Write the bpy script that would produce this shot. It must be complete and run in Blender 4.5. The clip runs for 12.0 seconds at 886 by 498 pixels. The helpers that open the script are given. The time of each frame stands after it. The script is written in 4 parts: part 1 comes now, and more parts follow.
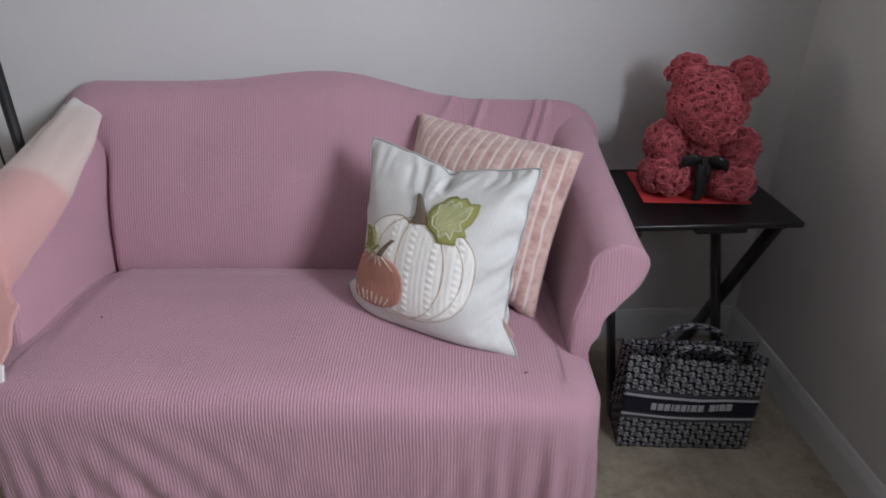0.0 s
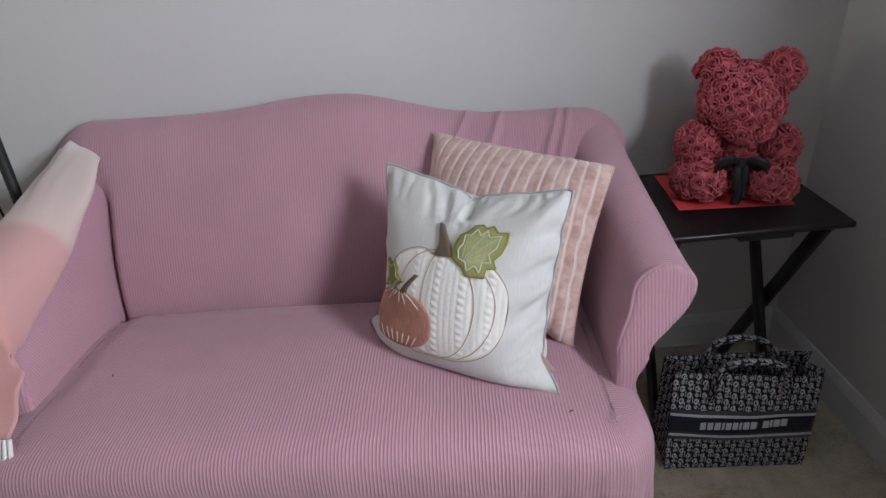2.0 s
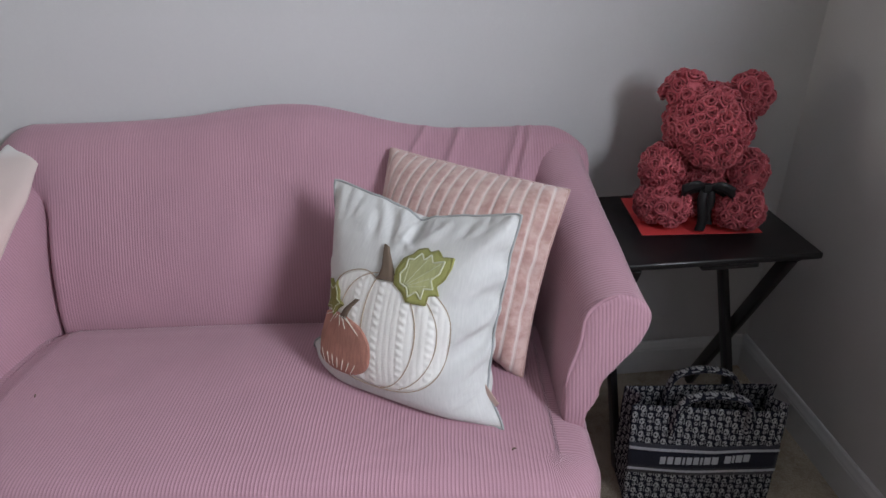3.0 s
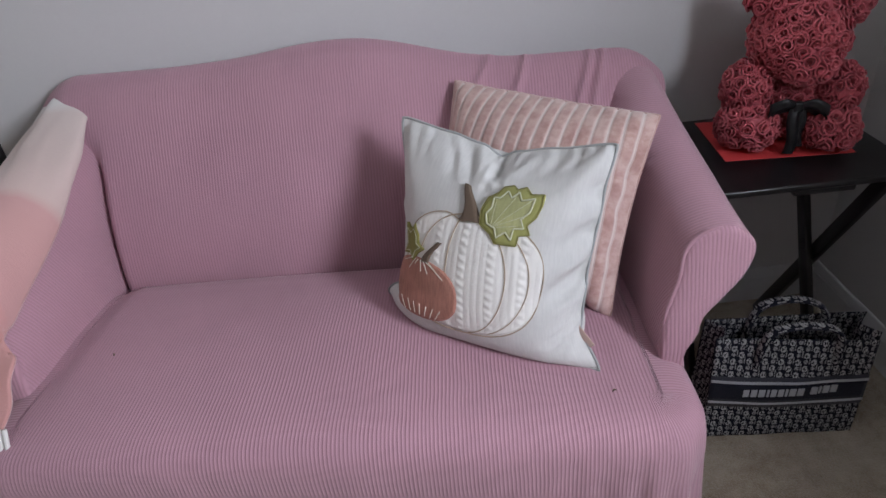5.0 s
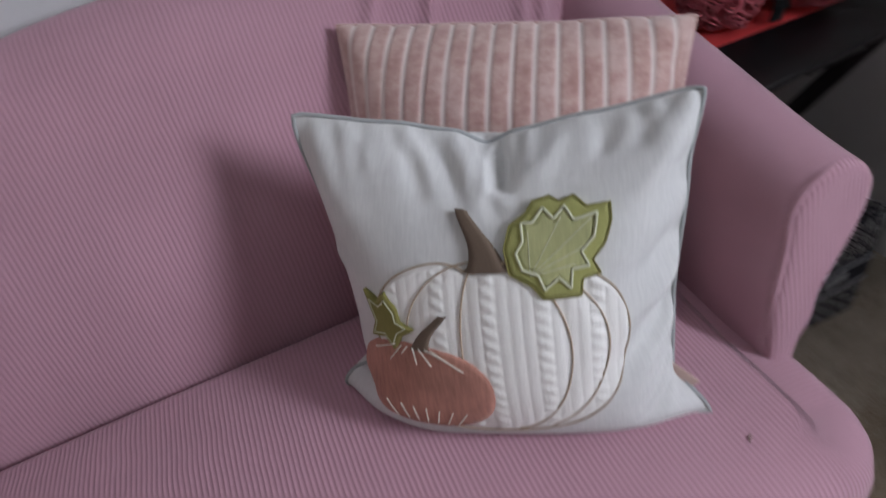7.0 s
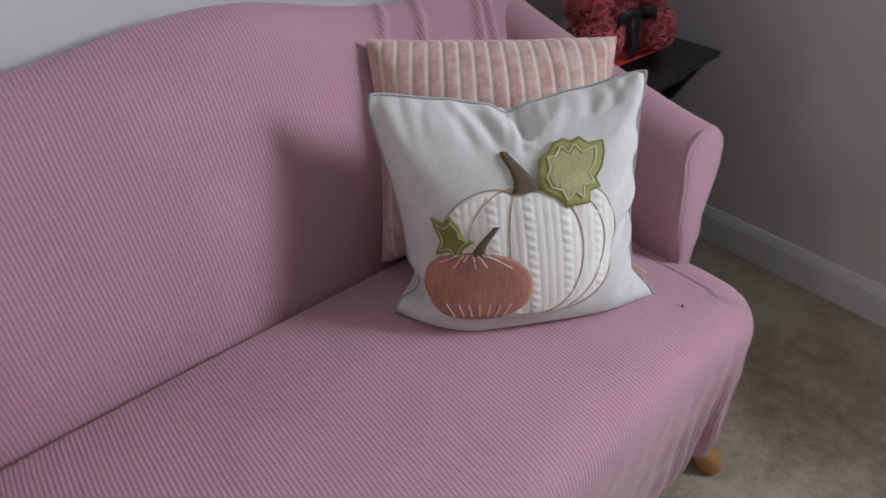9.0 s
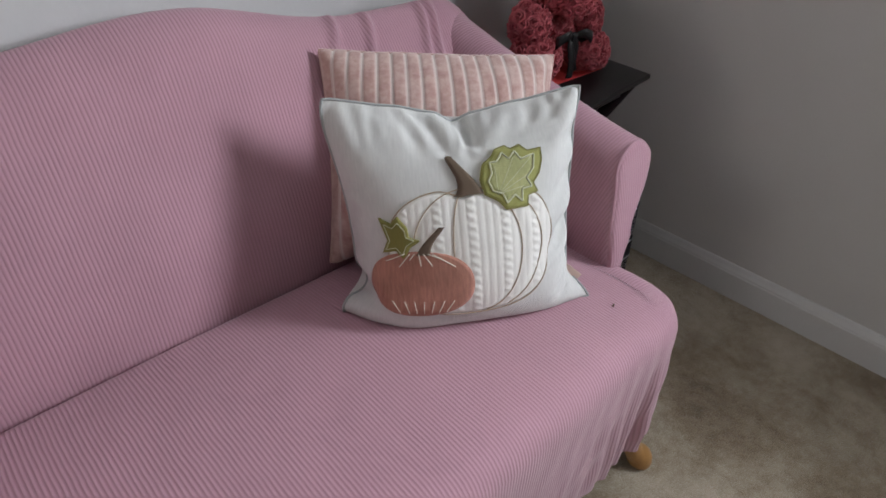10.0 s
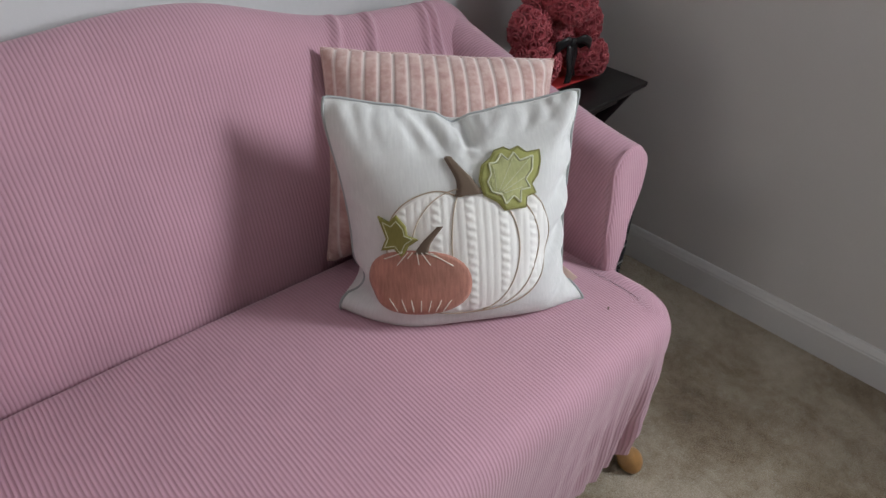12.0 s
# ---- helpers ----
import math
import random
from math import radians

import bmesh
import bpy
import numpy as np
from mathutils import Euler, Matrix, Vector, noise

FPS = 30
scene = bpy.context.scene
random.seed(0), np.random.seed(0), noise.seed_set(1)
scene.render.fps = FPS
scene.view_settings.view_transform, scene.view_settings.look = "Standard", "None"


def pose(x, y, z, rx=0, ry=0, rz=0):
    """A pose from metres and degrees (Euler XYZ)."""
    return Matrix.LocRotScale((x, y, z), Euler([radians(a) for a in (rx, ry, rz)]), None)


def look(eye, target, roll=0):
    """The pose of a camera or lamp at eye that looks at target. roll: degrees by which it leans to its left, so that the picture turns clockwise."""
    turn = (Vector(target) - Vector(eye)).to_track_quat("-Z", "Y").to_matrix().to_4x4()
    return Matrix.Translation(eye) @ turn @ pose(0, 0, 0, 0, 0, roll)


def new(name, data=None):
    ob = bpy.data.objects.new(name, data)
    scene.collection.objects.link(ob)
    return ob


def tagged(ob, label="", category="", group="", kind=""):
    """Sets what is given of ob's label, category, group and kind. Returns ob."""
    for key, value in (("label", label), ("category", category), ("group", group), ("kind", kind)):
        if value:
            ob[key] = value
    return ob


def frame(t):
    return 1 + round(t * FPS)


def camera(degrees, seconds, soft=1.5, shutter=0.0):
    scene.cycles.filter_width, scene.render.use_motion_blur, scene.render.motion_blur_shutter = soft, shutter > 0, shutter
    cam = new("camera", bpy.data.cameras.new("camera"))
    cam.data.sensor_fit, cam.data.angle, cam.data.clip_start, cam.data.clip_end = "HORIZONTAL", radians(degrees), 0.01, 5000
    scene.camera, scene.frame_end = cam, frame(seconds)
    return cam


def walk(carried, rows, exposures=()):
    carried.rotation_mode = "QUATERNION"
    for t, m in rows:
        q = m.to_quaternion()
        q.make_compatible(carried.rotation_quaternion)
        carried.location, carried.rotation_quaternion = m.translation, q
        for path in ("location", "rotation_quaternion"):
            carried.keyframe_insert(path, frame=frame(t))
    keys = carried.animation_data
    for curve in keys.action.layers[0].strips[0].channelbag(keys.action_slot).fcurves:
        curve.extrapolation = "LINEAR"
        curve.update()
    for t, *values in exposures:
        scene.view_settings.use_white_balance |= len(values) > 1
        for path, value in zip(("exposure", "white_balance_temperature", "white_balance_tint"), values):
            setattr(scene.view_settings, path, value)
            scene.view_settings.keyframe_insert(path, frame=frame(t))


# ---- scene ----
cam = camera(70.3, 12.0, shutter=0.5)
PATH = [
    (0, (0.11, 0.309, 1.327), (0.221, 2.053, 0.354), 0.4),
    (0.5, (0.073, 0.386, 1.337), (0.132, 2.126, 0.354), -2.7),
    (1, (0.066, 0.416, 1.33), (0.113, 2.144, 0.324), -4.6),
    (1.5, (0.081, 0.416, 1.339), (0.167, 2.161, 0.366), -2.3),
    (2, (0.088, 0.428, 1.341), (0.164, 2.171, 0.363), -4.0),
    (2.5, (0.121, 0.459, 1.331), (0.179, 2.189, 0.33), -3.1),
    (3, (0.181, 0.491, 1.332), (0.286, 2.244, 0.374), -2.0),
    (3.5, (0.184, 0.493, 1.32), (0.258, 2.252, 0.372), -2.6),
    (3.7, (0.162, 0.499, 1.325), (0.166, 2.239, 0.339), -5.7),
    (5.3, (0.065, 0.597, 1.292), (0.105, 2.24, 0.152), -6.2),
    (5.5, (0.078, 0.667, 1.272), (0.123, 2.298, 0.115), -7.2),
    (6, (0.124, 0.864, 1.251), (0.108, 2.496, 0.094), -8.5),
    (6.5, (0.109, 0.977, 1.206), (0.131, 2.549, -0.03), -8.8),
    (7, (-0.05, 1.084, 1.216), (0.434, 2.404, -0.206), -11.4),
    (7.5, (-0.201, 1.088, 1.223), (0.569, 2.259, -0.203), -4.5),
    (7.7, (-0.226, 1.029, 1.21), (0.482, 2.313, -0.15), -7.2),
    (9.3, (-0.525, 0.986, 1.284), (0.61, 2.025, 0.006), 1.7),
    (9.5, (-0.528, 0.967, 1.279), (0.627, 1.96, -0.017), 2.7),
    (10, (-0.537, 0.961, 1.283), (0.677, 1.968, 0.053), 4.8),
    (10.5, (-0.546, 0.956, 1.284), (0.723, 1.929, 0.082), 5.6),
    (11, (-0.551, 0.951, 1.29), (0.708, 1.979, 0.124), 4.8),
    (11.5, (-0.552, 0.955, 1.281), (0.693, 1.961, 0.083), 5.5),
    (12, (-0.551, 0.961, 1.279), (0.686, 1.956, 0.063), 6.5),
]
EXPOSURES = [(0, -0.06, 6370, 12), (3.7, -0.10, 6320, 12), (5.5, -0.25, 6280, 15), (6.2, -0.38, 6240, 15), (7.5, -0.27, 6280, 15), (9.5, -0.05, 6450, 11), (10.5, 0.07, 6500, 9), (12, 0.11, 6500, 9)]
walk(cam, [(t, look(eye, target, roll)) for t, eye, target, roll in PATH], EXPOSURES)

# ---------------- light ----------------
world = bpy.data.worlds.new("sky")
scene.world = world
world.use_nodes = True
wt = world.node_tree
sky = wt.nodes.new("ShaderNodeTexSky")
sky.sky_type = "NISHITA"
sky.sun_disc = False
sky.sun_elevation, sky.sun_rotation = radians(35), radians(200)
wt.nodes["Background"].inputs["Strength"].default_value = 0.12
wt.links.new(sky.outputs["Color"], wt.nodes["Background"].inputs["Color"])

# daylight standing in the opening of the window in the wall to the east
WIN_Y0, WIN_Y1, WIN_Z0, WIN_Z1 = -0.20, 0.54, 1.26, 2.06
lamp_data = bpy.data.lights.new("window_daylight", "AREA")
lamp_data.shape = "RECTANGLE"
lamp_data.size, lamp_data.size_y = WIN_Z1 - WIN_Z0, WIN_Y1 - WIN_Y0
lamp_data.energy, lamp_data.color = 104.0, (0.88, 0.93, 1.0)
lamp = new("window_daylight", lamp_data)
lamp.matrix_world = look((1.310, (WIN_Y0 + WIN_Y1) / 2, (WIN_Z0 + WIN_Z1) / 2), (0.310, (WIN_Y0 + WIN_Y1) / 2 + 0.05, (WIN_Z0 + WIN_Z1) / 2))

# a second window, far off in the wall to the west
WEST_X, WEST_Y0, WEST_Y1, WEST_Z0, WEST_Z1 = -6.4, -0.6, 1.6, 0.60, 2.20
lamp_data = bpy.data.lights.new("window_daylight", "AREA")
lamp_data.shape = "RECTANGLE"
lamp_data.size, lamp_data.size_y = WEST_Z1 - WEST_Z0, WEST_Y1 - WEST_Y0
lamp_data.energy, lamp_data.color = 46.0, (1.0, 0.90, 0.80)
lamp = new("window_daylight", lamp_data)
lamp.matrix_world = look((WEST_X - 0.10, (WEST_Y0 + WEST_Y1) / 2, (WEST_Z0 + WEST_Z1) / 2), (0, (WEST_Y0 + WEST_Y1) / 2, (WEST_Z0 + WEST_Z1) / 2))


# ---------------- materials ----------------
def nodes_of(name):
    m = bpy.data.materials.new(name)
    m.use_nodes = True
    return m, m.node_tree, m.node_tree.nodes["Principled BSDF"]


def noise_node(nt, vec, scale, detail=4.0, rough=0.6):
    n = nt.nodes.new("ShaderNodeTexNoise")
    n.inputs["Scale"].default_value = scale
    n.inputs["Detail"].default_value = detail
    n.inputs["Roughness"].default_value = rough
    nt.links.new(vec, n.inputs["Vector"])
    return n.outputs["Fac"]


def maths(nt, op, a, b=None):
    n = nt.nodes.new("ShaderNodeMath")
    n.operation = op
    for k, v in ((0, a), (1, b)):
        if v is None:
            continue
        if isinstance(v, (int, float)):
            n.inputs[k].default_value = v
        else:
            nt.links.new(v, n.inputs[k])
    return n.outputs[0]


def ramp(nt, fac, stops):
    n = nt.nodes.new("ShaderNodeValToRGB")
    while len(n.color_ramp.elements) < len(stops):
        n.color_ramp.elements.new(0.5)
    for e, (p, c) in zip(n.color_ramp.elements, stops):
        e.position, e.color = p, (*c, 1)
    nt.links.new(fac, n.inputs["Fac"])
    return n.outputs["Color"]


def bump(nt, bsdf, height, strength, distance, before=None):
    n = nt.nodes.new("ShaderNodeBump")
    n.inputs["Strength"].default_value = strength
    n.inputs["Distance"].default_value = distance
    nt.links.new(height, n.inputs["Height"])
    if before is not None:
        nt.links.new(before, n.inputs["Normal"])
    nt.links.new(n.outputs["Normal"], bsdf.inputs["Normal"])
    return n.outputs["Normal"]


def shade(c, k):
    return tuple(min(1, max(0, v * k)) for v in c)


def plain(name, col, rough=0.6, var=0.12, scale=6.0, fine=250.0, relief=0.3, dist=0.0006, metal=0.0, sheen=0.0, coords="Object", spec=0.5):
    m, nt, b = nodes_of(name)
    tc = nt.nodes.new("ShaderNodeTexCoord").outputs[coords]
    big, small = noise_node(nt, tc, scale), noise_node(nt, tc, fine, 2.0)
    f = maths(nt, "ADD", maths(nt, "MULTIPLY", big, 0.7), maths(nt, "MULTIPLY", small, 0.3))
    nt.links.new(ramp(nt, f, [(0.3, shade(col, 1 - var)), (0.7, shade(col, 1 + var))]), b.inputs["Base Color"])
    b.inputs["Roughness"].default_value, b.inputs["Metallic"].default_value = rough, metal
    b.inputs["Sheen Weight"].default_value = sheen
    b.inputs["Specular IOR Level"].default_value = spec
    bump(nt, b, small, relief, dist)
    return m


def ribbed(name, col, groove_shade, pitch, depth, rough=0.85):
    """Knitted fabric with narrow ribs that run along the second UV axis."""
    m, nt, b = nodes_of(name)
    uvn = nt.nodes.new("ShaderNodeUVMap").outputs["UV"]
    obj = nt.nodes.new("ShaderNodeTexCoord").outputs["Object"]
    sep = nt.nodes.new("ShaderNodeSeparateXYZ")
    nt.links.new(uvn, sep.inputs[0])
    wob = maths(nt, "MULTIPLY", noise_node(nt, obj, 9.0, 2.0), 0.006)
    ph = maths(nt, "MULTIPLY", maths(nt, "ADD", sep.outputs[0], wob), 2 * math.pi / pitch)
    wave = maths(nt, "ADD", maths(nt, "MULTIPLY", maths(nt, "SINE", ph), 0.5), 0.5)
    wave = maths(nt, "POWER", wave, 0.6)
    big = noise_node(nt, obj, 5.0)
    # shade between the ribs is put into the colour, along with the bump
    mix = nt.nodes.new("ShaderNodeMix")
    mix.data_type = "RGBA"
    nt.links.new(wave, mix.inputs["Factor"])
    nt.links.new(ramp(nt, big, [(0.3, shade(groove_shade, 0.95)), (0.7, shade(groove_shade, 1.06))]), mix.inputs["A"])
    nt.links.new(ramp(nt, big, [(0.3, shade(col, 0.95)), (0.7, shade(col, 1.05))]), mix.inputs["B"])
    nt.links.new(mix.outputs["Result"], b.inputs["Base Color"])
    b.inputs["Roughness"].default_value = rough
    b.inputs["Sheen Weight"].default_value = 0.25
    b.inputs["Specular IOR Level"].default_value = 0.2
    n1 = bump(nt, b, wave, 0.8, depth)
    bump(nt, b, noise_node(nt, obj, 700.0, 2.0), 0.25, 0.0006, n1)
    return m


def woven(name, col, thread=0.0011, var=0.08, relief=0.35, spread=14.0, sheen=0.1, slubs=420.0):
    """Linen or cotton with crossed threads, laid by the UV map in metres."""
    m, nt, b = nodes_of(name)
    uvn = nt.nodes.new("ShaderNodeUVMap").outputs["UV"]
    sep = nt.nodes.new("ShaderNodeSeparateXYZ")
    nt.links.new(uvn, sep.inputs[0])
    wx = maths(nt, "SINE", maths(nt, "MULTIPLY", sep.outputs[0], 2 * math.pi / thread))
    wy = maths(nt, "SINE", maths(nt, "MULTIPLY", sep.outputs[1], 2 * math.pi / thread))
    cross = maths(nt, "MULTIPLY", wx, wy)
    st = nt.nodes.new("ShaderNodeMapping")
    st.inputs["Scale"].default_value = (1, 0.12, 1)
    nt.links.new(uvn, st.inputs[0])
    slub = noise_node(nt, st.outputs[0], slubs, 3.0)
    big = noise_node(nt, uvn, spread)
    f = maths(nt, "ADD", maths(nt, "MULTIPLY", big, 0.5), maths(nt, "MULTIPLY", slub, 0.5))
    nt.links.new(ramp(nt, f, [(0.32, shade(col, 1 - var)), (0.68, shade(col, 1 + var))]), b.inputs["Base Color"])
    b.inputs["Roughness"].default_value, b.inputs["Sheen Weight"].default_value = 0.9, sheen
    b.inputs["Specular IOR Level"].default_value = 0.2
    bump(nt, b, maths(nt, "ADD", maths(nt, "MULTIPLY", cross, 0.4), slub), relief, 0.0008)
    return m


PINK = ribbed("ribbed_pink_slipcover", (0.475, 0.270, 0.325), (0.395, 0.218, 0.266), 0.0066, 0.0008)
WALL = plain("painted_wall", (0.56, 0.55, 0.545), 0.75, 0.03, 1.5, 160.0, 0.25, 0.0008)
CEIL = plain("ceiling_paint", (0.52, 0.52, 0.51), 0.85, 0.03, 2.0, 90.0, 0.3, 0.001)
TRIM = plain("white_trim_paint", (0.60, 0.60, 0.605), 0.4, 0.04, 5.0, 120.0, 0.15, 0.0004)
BLACKWOOD = plain("black_lacquered_wood", (0.009, 0.008, 0.009), 0.3, 0.25, 12.0, 200.0, 0.12, 0.0003)
BLACKMETAL = plain("black_coated_metal", (0.007, 0.007, 0.008), 0.6, 0.2, 12.0, 300.0, 0.1, 0.0002)
GOLDWOOD = plain("golden_oak_wood", (0.36, 0.185, 0.062), 0.4, 0.22, 18.0, 120.0, 0.2, 0.0004)
PAPER = plain("red_card", (0.80, 0.075, 0.075), 0.6, 0.04, 9.0, 300.0, 0.1, 0.0002)
LINEN = woven("pale_grey_linen", (0.69, 0.685, 0.665), 0.0011, 0.09, 0.6, slubs=300.0)
PIPING = woven("grey_piping_cord", (0.36, 0.375, 0.37))
KNIT = woven("cream_cable_knit", (0.82, 0.80, 0.76), 0.0026, 0.05, 0.5)
ORANGE = woven("terracotta_linen", (0.43, 0.205, 0.155), 0.0022, 0.30, 0.5, slubs=260.0)
GREEN = woven("olive_green_felt", (0.41, 0.415, 0.20), 0.0016, 0.20, 0.5, slubs=230.0)
GREEN_EDGE = woven("dark_olive_felt_edge", (0.33, 0.33, 0.115), 0.0016, 0.12, 0.4)
MOSS = woven("moss_green_felt", (0.235, 0.215, 0.065), 0.0016, 0.12, 0.4)
BROWN = woven("brown_felt", (0.14, 0.10, 0.072), 0.0016, 0.12, 0.4)
TAN = woven("tan_stitching", (0.42, 0.33, 0.24), 0.0012, 0.1, 0.3)
TAB = woven("blush_cotton_tape", (0.58, 0.42, 0.36), 0.001, 0.08, 0.3)
LEAFTHREAD = woven("pale_olive_stitching", (0.56, 0.57, 0.40), 0.0012, 0.08, 0.3)
CREAMTHREAD = woven("cream_stitching", (0.74, 0.70, 0.60), 0.0012, 0.08, 0.3)
RIBBON = plain("black_satin_ribbon", (0.010, 0.010, 0.012), 0.35, 0.2, 30.0, 500.0, 0.1, 0.0002)
FRINGE = woven("cream_fringe_yarn", (0.72, 0.70, 0.67), 0.002, 0.06, 0.4)


# ---------------- building helpers ----------------
def smooth01(x):
    x = min(1.0, max(0.0, x))
    return x * x * (3 - 2 * x)


def lerp(a, b, k):
    return a + (b - a) * k


def mesh_object(name, me, material, parent=None, label=""):
    ob = new(name, me)
    me.materials.append(material)
    if parent is not None:
        ob.parent = parent
    if label:
        ob["label"] = label
    return ob


def part(name, bm, material, parent=None, label="", smooth=True):
    bmesh.ops.recalc_face_normals(bm, faces=bm.faces)
    me = bpy.data.meshes.new(name)
    bm.to_mesh(me)
    bm.free()
    me.polygons.foreach_set("use_smooth", [smooth] * len(me.polygons))
    return mesh_object(name, me, material, parent, label)


def sheet(name, rows, material, parent=None, label="", uv=None, close_u=False, close_v=False, flip=False):
    """A smooth surface through a grid of points; uv gives metres of cloth for each of them."""
    nr, nc = len(rows), len(rows[0])
    verts = [tuple(p) for r in rows for p in r]
    faces, uvs = [], []
    for i in range(nr if close_v else nr - 1):
        for j in range(nc if close_u else nc - 1):
            q = [(i, j), (i, j + 1), (i + 1, j + 1), (i + 1, j)]
            if flip:
                q.reverse()
            faces.append([(a % nr) * nc + b % nc for a, b in q])
            if uv is not None:
                uvs += [uv[min(a, nr - 1)][min(b, nc - 1)] for a, b in q]
    me = bpy.data.meshes.new(name)
    me.from_pydata(verts, [], faces)
    if uv is not None:
        layer = me.uv_layers.new(name="UVMap")
        layer.data.foreach_set("uv", [c for p in uvs for c in p])
    me.polygons.foreach_set("use_smooth", [True] * len(me.polygons))
    return mesh_object(name, me, material, parent, label)


def box_bm(x0, x1, y0, y1, z0, z1, bevel=0.0, segs=2, bm=None):
    own = bm or bmesh.new()
    m = Matrix.LocRotScale(((x0 + x1) / 2, (y0 + y1) / 2, (z0 + z1) / 2), None, (x1 - x0, y1 - y0, z1 - z0))
    got = bmesh.ops.create_cube(own, size=1.0, matrix=m)
    if bevel:
        edges = list({e for v in got["verts"] for e in v.link_edges})
        bmesh.ops.bevel(own, geom=edges, offset=bevel, segments=segs, affect="EDGES", profile=0.5)
    return own


def bar_bm(a, b, w, d, bevel=0.0, side=(1, 0, 0), bm=None):
    """A straight bar of section w by d from a to b."""
    a, b = Vector(a), Vector(b)
    own = bm or bmesh.new()
    up = (b - a).normalized()
    sx = (Vector(side) - up * up.dot(Vector(side))).normalized()
    rot = Matrix((sx, up.cross(sx), up)).transposed().to_4x4()
    m = Matrix.Translation((a + b) / 2) @ rot @ Matrix.Diagonal((w, d, (b - a).length, 1))
    got = bmesh.ops.create_cube(own, size=1.0, matrix=m)
    if bevel:
        edges = list({e for v in got["verts"] for e in v.link_edges})
        bmesh.ops.bevel(own, geom=edges, offset=bevel, segments=2, affect="EDGES", profile=0.5)
    return own


def tube_bm(points, radii, sides=10, bm=None, closed=False):
    """A round tube along points; radii is one number or one for each point."""
    own = bm or bmesh.new()
    pts = [Vector(p) for p in points]
    n = len(pts)
    rad = radii if isinstance(radii, (list, tuple)) else [radii] * n
    rings, ref = [], None
    for i, p in enumerate(pts):
        if closed:
            t = pts[(i + 1) % n] - pts[i - 1]
        else:
            t = pts[min(i + 1, n - 1)] - pts[max(i - 1, 0)]
        t.normalize()
        if ref is None:
            ref = t.orthogonal().normalized()
        ref = (ref - t * ref.dot(t)).normalized()
        side = t.cross(ref)
        rings.append([own.verts.new(p + (ref * math.cos(a) + side * math.sin(a)) * rad[i]) for a in (2 * math.pi * k / sides for k in range(sides))])
    for i in range(n if closed else n - 1):
        r0, r1 = rings[i], rings[(i + 1) % n]
        for k in range(sides):
            own.faces.new((r0[k], r0[(k + 1) % sides], r1[(k + 1) % sides], r1[k]))
    if not closed:
        own.faces.new(rings[0][::-1])
        own.faces.new(rings[-1])
    return own


def spline(pts, n):
    """n points along a smooth curve through pts."""
    pts = [Vector(p) for p in pts]
    out = []
    for k in range(n):
        x = k / (n - 1) * (len(pts) - 1)
        i = min(int(x), len(pts) - 2)
        f = x - i
        p0, p1, p2, p3 = pts[max(i - 1, 0)], pts[i], pts[i + 1], pts[min(i + 2, len(pts) - 1)]
        out.append(0.5 * (2 * p1 + (p2 - p0) * f + (2 * p0 - 5 * p1 + 4 * p2 - p3) * f * f + (3 * p1 - p0 - 3 * p2 + p3) * f ** 3))
    return out


def empty(name, x=0, y=0, z=0, rz=0):
    ob = new(name)
    ob.matrix_basis = pose(x, y, z, 0, 0, rz)
    return ob


def fbm(x, y, z=0.0):
    return noise.noise(Vector((x, y, z)))


# ---------------- the room ----------------
RX0, RX1, RY0, RY1, RZ = WEST_X, 1.226, -6.0, 2.035, 2.6
BASE = 0.115


def wall_piece(name, boxes, label):
    bm = bmesh.new()
    for b in boxes:
        box_bm(*b, bm=bm)
    return tagged(part(name, bm, WALL, None, "", False), label, "wall", "", "structure")


tagged(part("ceiling", box_bm(RX0 - 0.12, RX1 + 0.12, RY0 - 0.12, RY1 + 0.12, RZ, RZ + 0.1), CEIL, None, "", False), "plain white ceiling", "ceiling", "", "structure")
wall_piece("wall_north", [(RX0 - 0.12, RX1 + 0.12, RY1, RY1 + 0.12, 0, RZ)], "plain pale grey painted wall behind the loveseat")
wall_piece("wall_south", [(RX0 - 0.12, RX1 + 0.12, RY0 - 0.12, RY0, 0, RZ)], "plain pale grey painted wall")
wall_piece("wall_west", [(RX0 - 0.12, RX0, RY0, WEST_Y0, 0, RZ), (RX0 - 0.12, RX0, WEST_Y1, RY1, 0, RZ),
                         (RX0 - 0.12, RX0, WEST_Y0, WEST_Y1, 0, WEST_Z0), (RX0 - 0.12, RX0, WEST_Y0, WEST_Y1, WEST_Z1, RZ)],
           "plain pale grey painted wall with a window")
wall_piece("wall_east", [(RX1, RX1 + 0.12, RY0, WIN_Y0, 0, RZ), (RX1, RX1 + 0.12, WIN_Y1, RY1, 0, RZ),
                         (RX1, RX1 + 0.12, WIN_Y0, WIN_Y1, 0, WIN_Z0), (RX1, RX1 + 0.12, WIN_Y0, WIN_Y1, WIN_Z1, RZ)],
           "plain pale grey painted side wall with a window")


